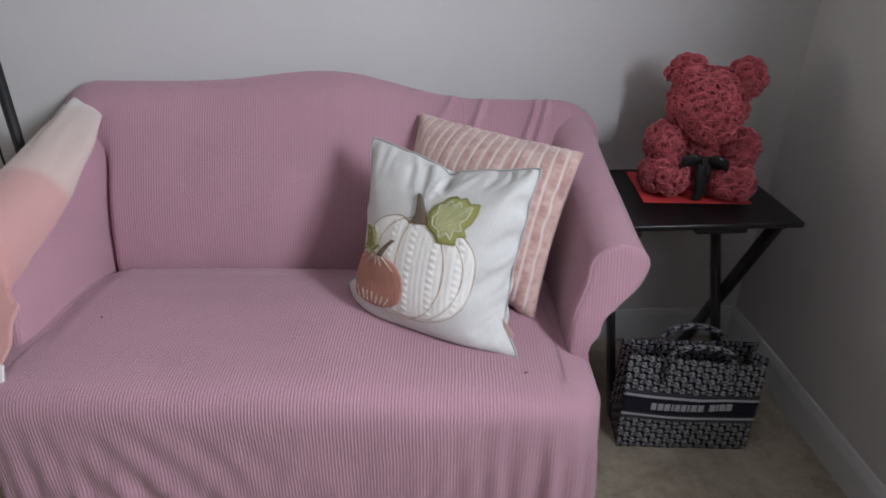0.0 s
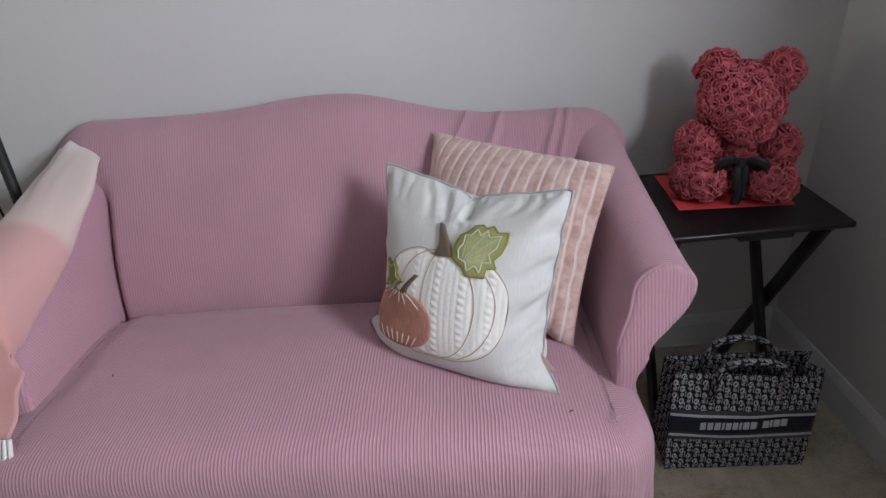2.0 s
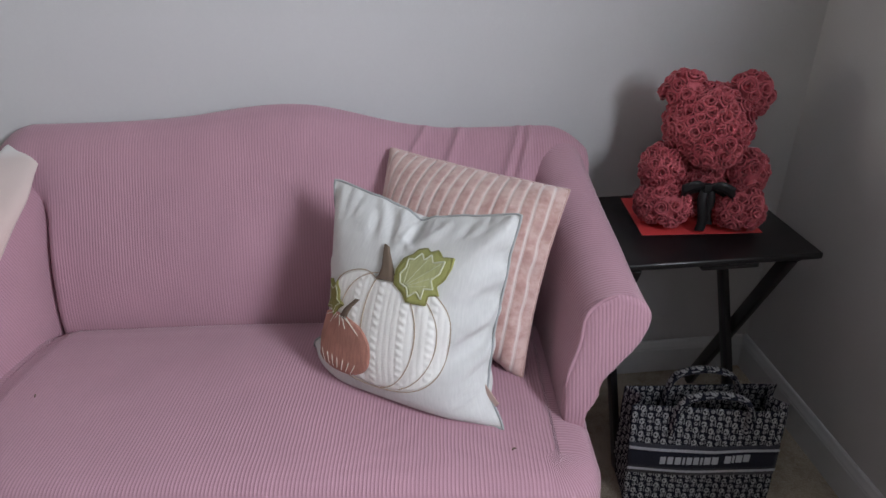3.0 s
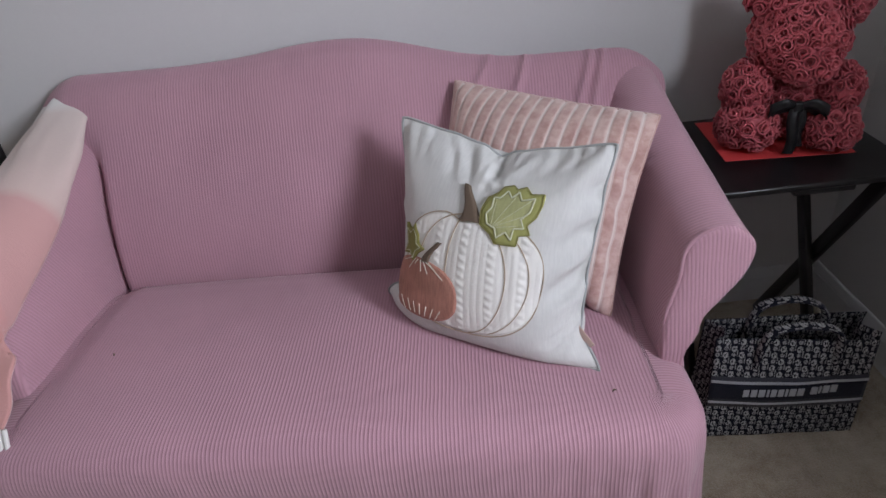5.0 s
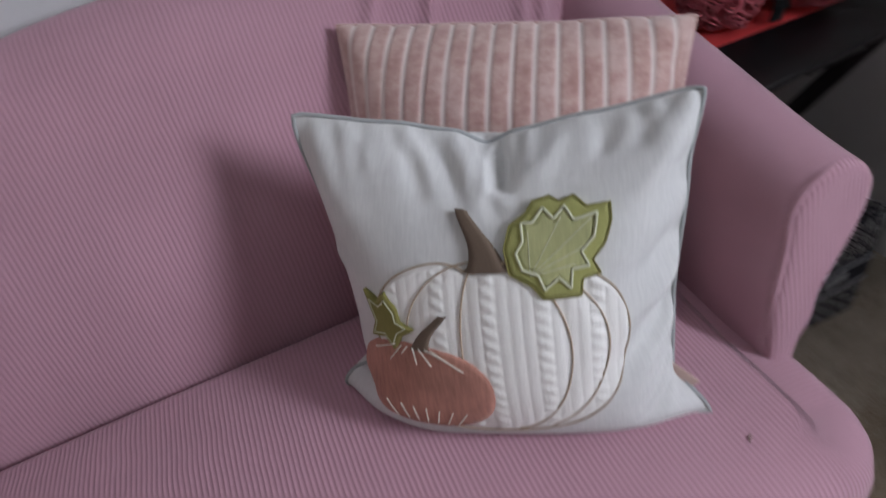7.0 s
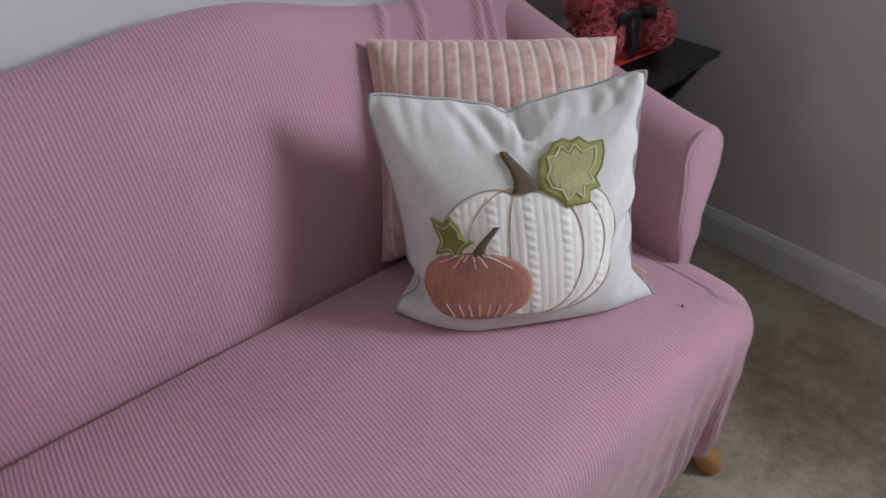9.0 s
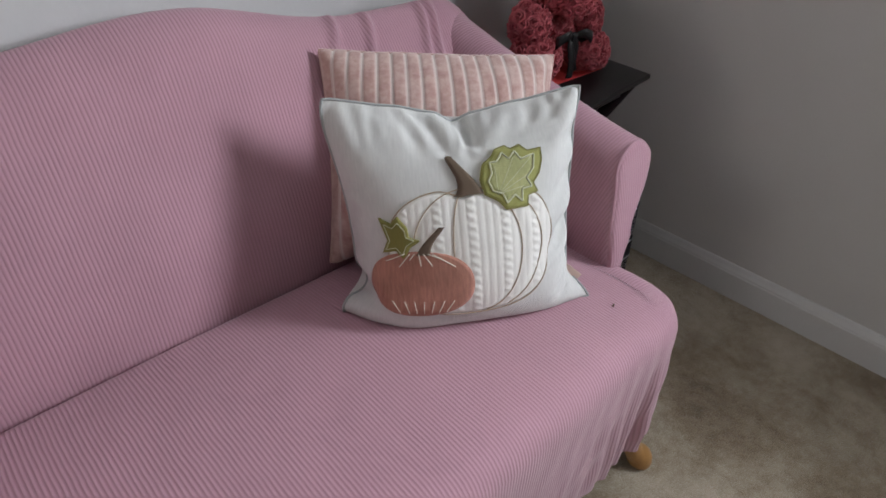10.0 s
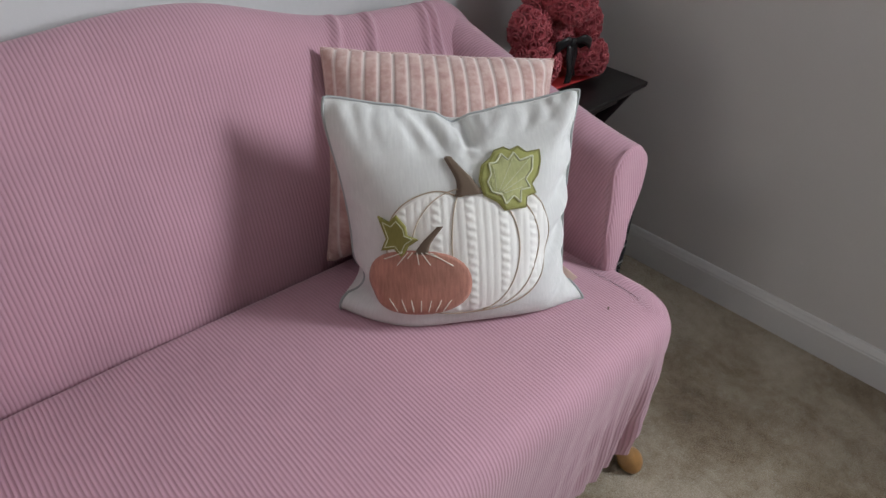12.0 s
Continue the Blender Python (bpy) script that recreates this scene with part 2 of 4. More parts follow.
def carpet_material():
    m, nt, b = nodes_of("stained_beige_carpet")
    tc = nt.nodes.new("ShaderNodeTexCoord").outputs["Object"]
    stain = noise_node(nt, tc, 3.2, 5.0, 0.62)
    tuft = noise_node(nt, tc, 240.0, 3.0, 0.7)
    mid = noise_node(nt, tc, 34.0, 3.0)
    f = maths(nt, "ADD", maths(nt, "MULTIPLY", stain, 0.55), maths(nt, "ADD", maths(nt, "MULTIPLY", mid, 0.17), maths(nt, "MULTIPLY", tuft, 0.28)))
    nt.links.new(ramp(nt, f, [(0.36, (0.15, 0.105, 0.064)), (0.45, (0.28, 0.215, 0.142)), (0.53, (0.42, 0.352, 0.262)), (0.66, (0.58, 0.515, 0.415))]), b.inputs["Base Color"])
    b.inputs["Roughness"].default_value, b.inputs["Sheen Weight"].default_value = 1.0, 0.3
    b.inputs["Specular IOR Level"].default_value = 0.1
    n1 = bump(nt, b, tuft, 0.9, 0.006)
    bump(nt, b, mid, 0.6, 0.008, n1)
    return m


CARPET = carpet_material()
tagged(part("floor", box_bm(RX0, RX1, RY0, RY1, -0.05, 0.0), CARPET, None, "", False), "worn beige cut pile carpet with brown stains", "carpet", "", "structure")


def skirting(name, a, b, inward):
    """A moulded baseboard from a to b along a wall."""
    a, b, n = Vector((*a, 0)), Vector((*b, 0)), Vector((*inward, 0))
    prof = [(0.0, 0.001), (0.014, 0.001), (0.014, BASE - 0.03), (0.0125, BASE - 0.026), (0.0125, BASE - 0.022), (0.009, BASE - 0.012), (0.007, BASE - 0.004), (0.004, BASE), (0.0, BASE)]
    bm = bmesh.new()
    ra = [bm.verts.new(a + n * d + Vector((0, 0, z))) for d, z in prof]
    rb = [bm.verts.new(b + n * d + Vector((0, 0, z))) for d, z in prof]
    for i in range(len(prof) - 1):
        bm.faces.new((ra[i], ra[i + 1], rb[i + 1], rb[i]))
    bm.faces.new(ra)
    bm.faces.new(rb[::-1])
    return tagged(part(name, bm, TRIM, None, "", False), "white painted moulded baseboard on the carpet", "baseboard", "", "structure")


skirting("baseboard", (RX0, RY1), (RX1 - 0.0145, RY1), (0, -1))
skirting("baseboard", (RX1, RY1), (RX1, RY0), (-1, 0))
skirting("baseboard", (RX0, RY0), (RX0, RY1 - 0.0145), (1, 0))
skirting("baseboard", (RX1 - 0.0145, RY0), (RX0 + 0.0145, RY0), (0, 1))



def build_window(name, width, height, m):
    """A sash window, its foot at the middle of the opening's lower edge, the room on the side of -x."""
    w = tagged(new(name), "white painted sash window with a sill", "window", "", "structure")
    w.matrix_basis = m
    h = width / 2
    fb = bmesh.new()
    for b in ((0.0, 0.05, -h, -h + 0.04, 0, height), (0.0, 0.05, h - 0.04, h, 0, height), (0.0, 0.05, -h + 0.04, h - 0.04, 0, 0.04),
              (0.0, 0.05, -h + 0.04, h - 0.04, height - 0.04, height), (0.01, 0.045, -h + 0.04, h - 0.04, height / 2 - 0.02, height / 2 + 0.02)):
        box_bm(*b, bm=fb)
    part("window_frame", fb, TRIM, w, "", False)
    part("window_sill", box_bm(-0.04, -0.001, -h - 0.05, h + 0.05, -0.025, 0.0, 0.004), TRIM, w)


build_window("window_1", WIN_Y1 - WIN_Y0, WIN_Z1 - WIN_Z0, pose(RX1, (WIN_Y0 + WIN_Y1) / 2, WIN_Z0))
build_window("window_2", WEST_Y1 - WEST_Y0, WEST_Z1 - WEST_Z0, pose(RX0, (WEST_Y0 + WEST_Y1) / 2, WEST_Z0, 0, 0, 180))


# ---------------- the loveseat ----------------
SOFA_X, SOFA_Y, SOFA_TURN = -0.12, 1.55, -4.5
sofa = tagged(empty("loveseat", SOFA_X, SOFA_Y, 0, SOFA_TURN), "camelback loveseat in a dusty pink ribbed stretch slipcover", "sofa")

SEAT_W, SEAT_F, SEAT_R = 0.632, -0.350, 0.095


def seat_outline():
    """Plan of the seat's edge, from one back end round the front to the other, with the length so far."""
    pts = [(-SEAT_W, v) for v in np.linspace(0.30, SEAT_F + SEAT_R, 24)]
    pts += [(-SEAT_W + SEAT_R - SEAT_R * math.cos(a), SEAT_F + SEAT_R - SEAT_R * math.sin(a)) for a in np.linspace(0, math.pi / 2, 14)[1:-1]]
    pts += [(u, SEAT_F) for u in np.linspace(-SEAT_W + SEAT_R, SEAT_W - SEAT_R, 150)]
    pts += [(SEAT_W - SEAT_R + SEAT_R * math.sin(a), SEAT_F + SEAT_R - SEAT_R * math.cos(a)) for a in np.linspace(0, math.pi / 2, 14)[1:-1]]
    pts += [(SEAT_W, v) for v in np.linspace(SEAT_F + SEAT_R, 0.30, 24)]
    return pts


def seat_top(u, v):
    crown = 0.012 * (1 - (u / 0.64) ** 2)
    return 0.492 + crown + 0.010 * smooth01((0.2 - v) / 0.3) - 0.008 * smooth01((v - 0.02) / 0.13) - 0.006 * smooth01((v - 0.12) / 0.05) - 0.034 * smooth01((v - 0.170) / 0.026) - 0.012 * smooth01((abs(u) - 0.50) / 0.06) * smooth01((v + 0.24) / 0.16) + 0.003 * fbm(u * 3, v * 3, 2.0)


def build_seat():
    pts = seat_outline()
    n = len(pts)
    rows, uv, slen = [], [], []
    total = 0.0
    for i, p in enumerate(pts):
        if i:
            total += math.dist(p, pts[i - 1])
        slen.append(total)
    drop = [(0.075, 0.0), (0.054, 0.001), (0.038, 0.004), (0.025, 0.010), (0.015, 0.019), (0.008, 0.031), (0.003, 0.046), (0.001, 0.066)]
    drop += [(0.0, d) for d in np.linspace(0.085, 0.366, 22)]
    tops = 44
    for r in range(tops + len(drop)):
        row, ruv = [], []
        for i, (u, v) in enumerate(pts):
            tx, ty = pts[min(i + 1, n - 1)][0] - pts[max(i - 1, 0)][0], pts[min(i + 1, n - 1)][1] - pts[max(i - 1, 0)][1]
            tl = math.hypot(tx, ty)
            nx, ny = ty / tl, -tx / tl
            if r < tops:
                k = (r / tops) ** 1.7
                bu = max(-0.40, min(0.40, u))
                iu, iv = u - nx * 0.075, v - ny * 0.075
                pu, pv = lerp(bu, iu, k), lerp(0.24, iv, k)
                row.append((pu, pv, seat_top(pu, pv)))
                ruv.append((pu, pv))
            else:
                inset, d = drop[r - tops]
                pu, pv = u - nx * inset, v - ny * inset
                edge = min(abs(slen[i] - 0.60), abs(slen[i] - (total - 0.60)))
                depth = smooth01(d / 0.3)
                gather = math.exp(-(edge / 0.24) ** 2) * (1.0 if u > 0 else 0.45)
                diag = math.exp(-((slen[i] - 0.98) / 0.20) ** 2) * 0.006 * math.sin((slen[i] - d * 0.75) * 62 + 2.0 * fbm(slen[i] * 6, d * 6, 8.0))
                fold = diag + 0.012 * gather * math.sin(slen[i] * 118 + 1.6 * fbm(slen[i] * 12, d * 3)) + 0.006 * fbm(slen[i] * 16, d * 4, 5.0) + 0.006 * fbm(slen[i] * 34 + d * 14, d * 4, 9.0)
                out = fold * depth + 0.010 * smooth01((d - 0.05) / 0.32)
                z = seat_top(pu, pv) - d
                if r == tops + len(drop) - 1:
                    z += 0.006 * fbm(slen[i] * 20, 3.0)
                row.append((pu + nx * out, pv + ny * out, z))
                ruv.append((u if abs(u) < SEAT_W - SEAT_R else math.copysign(abs(slen[i] - total / 2), u), -d - 0.4))
        rows.append(row)
        uv.append(ruv)
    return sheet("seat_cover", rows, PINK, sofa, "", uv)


build_seat()


def back_top(u):
    a = abs(u)
    z = lerp(0.905, 0.866, smooth01((u - 0.04) / 0.36)) + 0.031 * math.exp(-((u + 0.01) / 0.20) ** 2)
    if a > 0.60:
        z -= 0.045 * ((a - 0.60) / 0.095) ** 2.0
    return z


def build_back():
    rows, uv = [], []
    us = np.concatenate([np.linspace(-0.71, 0.20, 90), np.linspace(0.204, 0.60, 130), np.linspace(0.606, 0.71, 14)])
    for u in us:
        zt = back_top(u)
        prof = spline([(0.188, 0.40), (0.195, 0.50), (0.229, 0.62), (0.285, 0.74), (0.345, zt - 0.055), (0.385, zt - 0.014), (0.422, zt), (0.447, zt - 0.022), (0.455, zt - 0.08), (0.452, 0.5), (0.45, 0.13)], 64)
        row, ruv, s = [], [], 0.0
        for k, p in enumerate(prof):
            if k:
                s += (p - prof[k - 1]).length
            v, z = p.x, p.y
            crease = 0.0
            for c, w, lean in ((0.325, 0.010, 0.75), (0.405, 0.010, 0.55), (0.545, 0.009, 0.50), (0.572, 0.009, 0.42)):
                d = u - (c - lean * (zt - z) * 0.9)
                crease += 0.011 * math.exp(-(d / w) ** 2) * smooth01((z - zt + 0.20) / 0.14)
            wob = 0.004 * fbm(u * 4, z * 4, 1.0) + 0.003 * smooth01((z - 0.5) / 0.2) * fbm(u * 11, z * 5, 7.0)
            tuck = 0.035 * smooth01((abs(u) - 0.548) / 0.025) * smooth01((0.80 - z) / 0.10) if k < 33 else 0.0
            row.append((u, v - crease + tuck + wob * (1 if k < 39 else 0), z + crease * 0.5))
            ruv.append((u, s))
        rows.append(row)
        uv.append(ruv)
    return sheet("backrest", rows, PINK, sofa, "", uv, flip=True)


build_back()


def arm_crown(q):
    return 0.683 - 0.045 * q, 0.722 + 0.130 * q ** 1.25


def arm_section(side, q):
    """Points of the arm's outline at q, 0 at the front and 1 at the back."""
    uc, zc = arm_crown(q)
    uin = 0.575 - 0.010 * q
    pts = [(uin, 0.40), (uin, 0.49), (uin + 0.004, 0.57), (uc - 0.078, zc - 0.085), (uc - 0.068, zc - 0.040), (uc - 0.044, zc - 0.012), (uc - 0.010, zc), (uc + 0.024, zc - 0.008), (uc + 0.048, zc - 0.032),
           (uc + 0.047, zc - 0.058), (uc + 0.026, zc - 0.090), (uc - 0.010, zc - 0.122), (uc - 0.040, zc - 0.150), (uc - 0.056, zc - 0.195), (uc - 0.070, 0.46), (uc - 0.064, 0.30), (uc - 0.060, 0.14)]
    return [(side * p.x, p.y) for p in spline(pts, 52)]


def arm_front(z):
    return -0.098 - 0.064 * smooth01((0.735 - z) / 0.25)


def build_arm(side):
    arm_rows, uv = [], []
    for q in np.linspace(0, 1, 40):
        sec = arm_section(side, q)
        row, ruv, s = [], [], 0.0
        for k, (u, z) in enumerate(sec):
            if k:
                s += math.dist((u, z), sec[k - 1])
            v = lerp(arm_front(z), 0.43, q)
            bulge = 0.003 * fbm(v * 6, z * 6, 3.0 + side)
            low = smooth01((0.62 - z) / 0.1) * (1 - smooth01(q / 0.35)) * (1 if k > 26 else 0.3)
            wr = 0.007 * low * math.sin(z * 105 + v * 30 + 2 * fbm(z * 12, v * 12))
            row.append((u + side * (bulge + wr), v, z))
            ruv.append((v + 0.25 * z, s))
        arm_rows.append(row)
        uv.append(ruv)
    rows0, uv0 = arm_rows[0], uv[0]
    cu = sum(p[0] for p in rows0[3:30]) / 27
    cap, cuv = [], []
    for inset, fwd in ((1.0, 0.013), (0.7, 0.013), (0.4, 0.013), (0.16, 0.011), (0.06, 0.008), (0.02, 0.003)):
        r, w = [], []
        for u, v, z in rows0:
            mid = side * lerp(0.602, 0.665, smooth01((z - 0.45) / 0.2))
            czz = 0.665 if z > 0.665 else z
            nu, nz = lerp(u, mid, inset), lerp(z, czz, inset)
            r.append((nu, arm_front(nz) - fwd, nz))
            w.append((nu, nz))
        cap.append(r)
        cuv.append(w)
    cap.append(list(rows0))
    cuv.append([(u, z) for u, v, z in rows0])
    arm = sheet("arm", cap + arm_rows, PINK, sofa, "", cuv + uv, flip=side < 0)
    # the welt where the front panel meets the cover
    welt = [Vector(p) + Vector((side * 0.001, -0.004, 0.0)) for p in spline([rows0[k] for k in range(6, 20)], 60)]
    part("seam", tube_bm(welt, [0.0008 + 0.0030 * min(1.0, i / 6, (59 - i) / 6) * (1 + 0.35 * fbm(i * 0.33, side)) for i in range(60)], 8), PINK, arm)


build_arm(1)
build_arm(-1)


def build_leg(u, v, out):
    bm = bmesh.new()
    prof = [(0.0, 0.022, 0.030), (0.012, 0.029, 0.034), (0.030, 0.028, 0.030), (0.050, 0.022, 0.016), (0.075, 0.020, 0.006), (0.10, 0.020, 0.0), (0.125, 0.024, -0.004), (0.15, 0.026, -0.012), (0.175, 0.026, -0.016)]
    pts = spline([(u + out * o, v - 0.7 * o, z) for z, r, o in prof], 26)
    rad = [p.x for p in spline([(r, 0, 0) for z, r, o in prof], 26)]
    tube_bm(pts, rad, 18, bm)
    part("leg", bm, GOLDWOOD, sofa, "carved golden wood cabriole leg")


for lu, lv in ((0.585, -0.335), (-0.585, -0.335), (0.575, 0.36), (-0.575, 0.36)):
    build_leg(lu, lv, 1 if lu > 0 else -1)


# two dark specks of lint on the seat
for lu, lv, turn in ((0.479, -0.247, 0.4), (-0.448, -0.085, 2.0)):
    bm = bmesh.new()
    pts = spline([(lu - 0.004 * math.cos(turn), lv - 0.004 * math.sin(turn), seat_top(lu, lv) + 0.001), (lu, lv + 0.002, seat_top(lu, lv) + 0.0022), (lu + 0.004 * math.cos(turn), lv + 0.004 * math.sin(turn), seat_top(lu, lv) + 0.001)], 8)
    tube_bm(pts, [0.0006, 0.0012, 0.0014, 0.0015, 0.0015, 0.0013, 0.001, 0.0006], 6, bm)
    part("lint", bm, BROWN, sofa, "dark speck of lint")


# ---------------- cushions ----------------
def stuffed_pillow(corners, side, tall, pins, n, swell, weight, rest_z, behind=None, steps=260, seed=1, squash=0.35, shear=0.25, bend=0.25):
    """Two square sheets sewn along their edges, filled and let settle between given corners.
    Gives the front and the back as grids of points, rows from the bottom up."""
    tl, tr, bl, br = (np.array(c, float) for c in corners)
    k = np.linspace(0, 1, n + 1)
    a, b = k[None, :, None], k[:, None, None]
    flat = (bl * (1 - a) + br * a) * (1 - b) + (tl * (1 - a) + tr * a) * b
    out = np.cross(tr - tl + br - bl, tl - bl + tr - br)
    out /= np.linalg.norm(out)
    dome = (np.sin(np.pi * a) * np.sin(np.pi * b)) ** 0.5
    rng = np.random.RandomState(seed)
    p = np.stack([flat + out * dome * 0.05, flat - out * dome * 0.05])
    p += rng.normal(0, 0.0006, p.shape)
    held = [((0, 0), bl), ((0, n), br), ((n, 0), tl), ((n, n), tr)]
    held += [((int(round(t * n)), int(round(s * n))), np.array(q, float)) for s, t, q in pins]
    rest, rise = side / n, tall / n
    links = []
    for di, dj, soft, hard in ((0, 1, squash, 1.0), (1, 0, squash, 1.0), (1, 1, shear * 0.5, shear), (1, -1, shear * 0.5, shear), (0, 3, bend, 0.0), (3, 0, bend, 0.0)):
        length = math.hypot(rise * di, rest * dj)
        span = max(abs(di), abs(dj))
        for c in range(2 * span):
            if di and not dj or di and dj:
                i0 = np.arange(n + 1 - di)
                i0 = i0[(i0 % (2 * di)) // di == c % 2] if c < 2 else i0[:0]
                j0 = np.arange(max(0, -dj), n + 1 - max(0, dj))
            else:
                i0 = np.arange(n + 1)
                j0 = np.arange(n + 1 - dj)
                j0 = j0[(j0 % (2 * dj)) // dj == c % 2] if c < 2 else j0[:0]
            if len(i0) and len(j0):
                g0 = np.ix_((0, 1), i0, j0)
                g1 = np.ix_((0, 1), i0 + di, j0 + dj)
                links.append((g0, g1, length, soft, hard))
    vel = np.zeros_like(p)
    for step in range(steps):
        du, dv = np.gradient(p, axis=2), np.gradient(p, axis=1)
        nrm = np.cross(du, dv)
        nrm[1] *= -1
        ramp_up = min(1.0, step / 60)
        push = nrm / (rest * rise) * swell * ramp_up
        vel = vel * 0.93 + push
        vel[..., 2] -= weight
        old = p.copy()
        p = p + vel
        for it in range(7):
            for g0, g1, length, soft, hard in links:
                q0, q1 = p[g0], p[g1]
                d = q1 - q0
                l = np.linalg.norm(d, axis=-1, keepdims=True) + 1e-9
                e = l - length
                d *= e / l * np.where(e > 0, hard, soft) * 0.5
                p[g0] = q0 + d
                p[g1] = q1 - d
            rim = (p[0] + p[1]) / 2
            for f in (0, 1):
                p[f, 0], p[f, -1], p[f, :, 0], p[f, :, -1] = rim[0], rim[-1], rim[:, 0], rim[:, -1]
                for ij, q in held:
                    p[f][ij] = q
            p[..., 2] = np.maximum(p[..., 2], rest_z)
            if behind is not None:
                org, nb = behind
                dist = (p - org) @ nb
                p += np.maximum(0, -dist)[..., None] * nb
        vel = (p - old) * 0.9
    return p[0], p[1]


def finer(grid, times):
    """The same sheet with more rows and columns, on smooth curves through the given points."""
    for axis in (0, 1):
        g = np.moveaxis(grid, axis, 0)
        m = len(g)
        x = np.linspace(0, m - 1, (m - 1) * times + 1)
        i = np.minimum(x.astype(int), m - 2)
        f = (x - i).reshape(-1, 1, 1)
        p0, p1, p2, p3 = g[np.maximum(i - 1, 0)], g[i], g[i + 1], g[np.minimum(i + 2, m - 1)]
        g = 0.5 * (2 * p1 + (p2 - p0) * f + (2 * p0 - 5 * p1 + 4 * p2 - p3) * f * f + (3 * p1 - p0 - 3 * p2 + p3) * f ** 3)
        grid = np.moveaxis(g, 0, axis)
    return grid


def eased(grid, rounds):
    """Smooths the inside of a sheet a little and leaves its rim."""
    for _ in range(rounds):
        mid = (grid[:-2, 1:-1] + grid[2:, 1:-1] + grid[1:-1, :-2] + grid[1:-1, 2:]) / 4
        grid = grid.copy()
        grid[1:-1, 1:-1] = 0.5 * grid[1:-1, 1:-1] + 0.5 * mid
    return grid


def sheet_normals(grid):
    n = np.cross(np.gradient(grid, axis=1), np.gradient(grid, axis=0))
    return n / (np.linalg.norm(n, axis=-1, keepdims=True) + 1e-12)


def cover(name, grid, material, parent, flip=False):
    rows, cols = grid.shape[:2]
    uv = [[((2 * j / (cols - 1) - 1) * 0.225, (2 * i / (rows - 1) - 1) * 0.225) for j in range(cols)] for i in range(rows)]
    return sheet(name, grid.tolist(), material, parent, "", uv, flip=flip)


def rim_of(grid):
    g = grid
    return [Vector(p) for p in (*g[-1, :-1], *g[::-1, -1][:-1], *g[0, ::-1][:-1], *g[:, 0][:-1])]


def plane_of(corners):
    tl, tr, bl, br = (np.array(c) for c in corners)
    n = np.cross(tr - tl + br - bl, tl - bl + tr - br)
    return (tl + br) / 2, n / np.linalg.norm(n)


A_CORNERS = ((0.037, 1.712, 0.843), (0.375, 1.450, 0.863), (-0.001, 1.617, 0.506), (0.327, 1.316, 0.507))
A_MID, A_OUT = plane_of(A_CORNERS)
pumpkin_cushion = tagged(empty("throw_pillow"), "square pale grey linen pillow with appliqued pumpkins, on the loveseat", "pillow", "pillows on the loveseat")
TL, TR, BL, BR = (np.array(c) for c in A_CORNERS)
# the corded rim: a dent in the middle of the top edge, and a hollow side
def eased_curve(stops, x):
    """A smooth curve through a few (place, value) stops."""
    xs, vs = zip(*stops)
    k = max(i for i in range(len(xs) - 1) if x >= xs[i] or i == 0)
    return float(lerp(vs[k], vs[k + 1], smooth01((x - xs[k]) / (xs[k + 1] - xs[k])) * 0.5 + 0.5 * (x - xs[k]) / (xs[k + 1] - xs[k])))


A_N, B_N = 44, 40
A_PINS = [(x, 1.0, TL * (1 - x) + TR * x + np.array((0.002, 0.003, -eased_curve(((0, 0), (0.25, 0.018), (0.42, 0.034), (0.5, 0.053), (0.58, 0.038), (0.75, 0.022), (1, 0)), x)))) for x in (i / A_N for i in range(1, A_N))]
A_PINS += [(1.0, y, BR * (1 - y) + TR * y + (BL - BR) / 0.44 * eased_curve(((0, 0), (0.16, 0.040), (0.4, 0.036), (0.8, 0.016), (1, 0)), y)) for y in (i / A_N for i in range(1, A_N))]
LEAN = A_OUT + 0.28 * ((TL + TR - BL - BR) / np.linalg.norm(TL + TR - BL - BR))
LEAN /= np.linalg.norm(LEAN)
a_front, a_back = stuffed_pillow(A_CORNERS, 0.455, 0.430, A_PINS, A_N, 0.00018, 0.00011, 0.503, (A_MID - A_OUT * 0.090, LEAN), squash=0.8)


def creased(grid, folds):
    """Adds soft folds, each from one place of the cover to another with its width and height, and the gathers at the top seam."""
    m = len(grid)
    k = np.linspace(-1, 1, m)
    s, t = np.meshgrid(k, k)
    h = np.zeros((m, m))
    for s0, t0, s1, t1, width, height in folds:
        ds, dt = s1 - s0, t1 - t0
        along = np.clip(((s - s0) * ds + (t - t0) * dt) / (ds * ds + dt * dt), 0, 1)
        bow = 0.05 * np.sin(np.pi * along)
        away = np.hypot(s - s0 - ds * along + bow * dt, t - t0 - dt * along - bow * ds)
        h += height * np.exp(-(away / width) ** 2) * np.sin(np.pi * np.clip(0.12 + 0.8 * along, 0, 1))
    gather = np.clip((t - 0.70) / 0.26, 0, 1) * np.clip((1 - t) / 0.05, 0, 1)
    h += 0.0020 * gather * np.sin(52 * s + 3 * np.sin(5 * s)) * (0.6 + 0.4 * np.sin(9 * s + 1))
    h *= np.clip((1 - np.abs(s)) / 0.06, 0, 1) * np.clip((1 - np.abs(t)) / 0.04, 0, 1)
    return grid + sheet_normals(grid) * h[..., None]


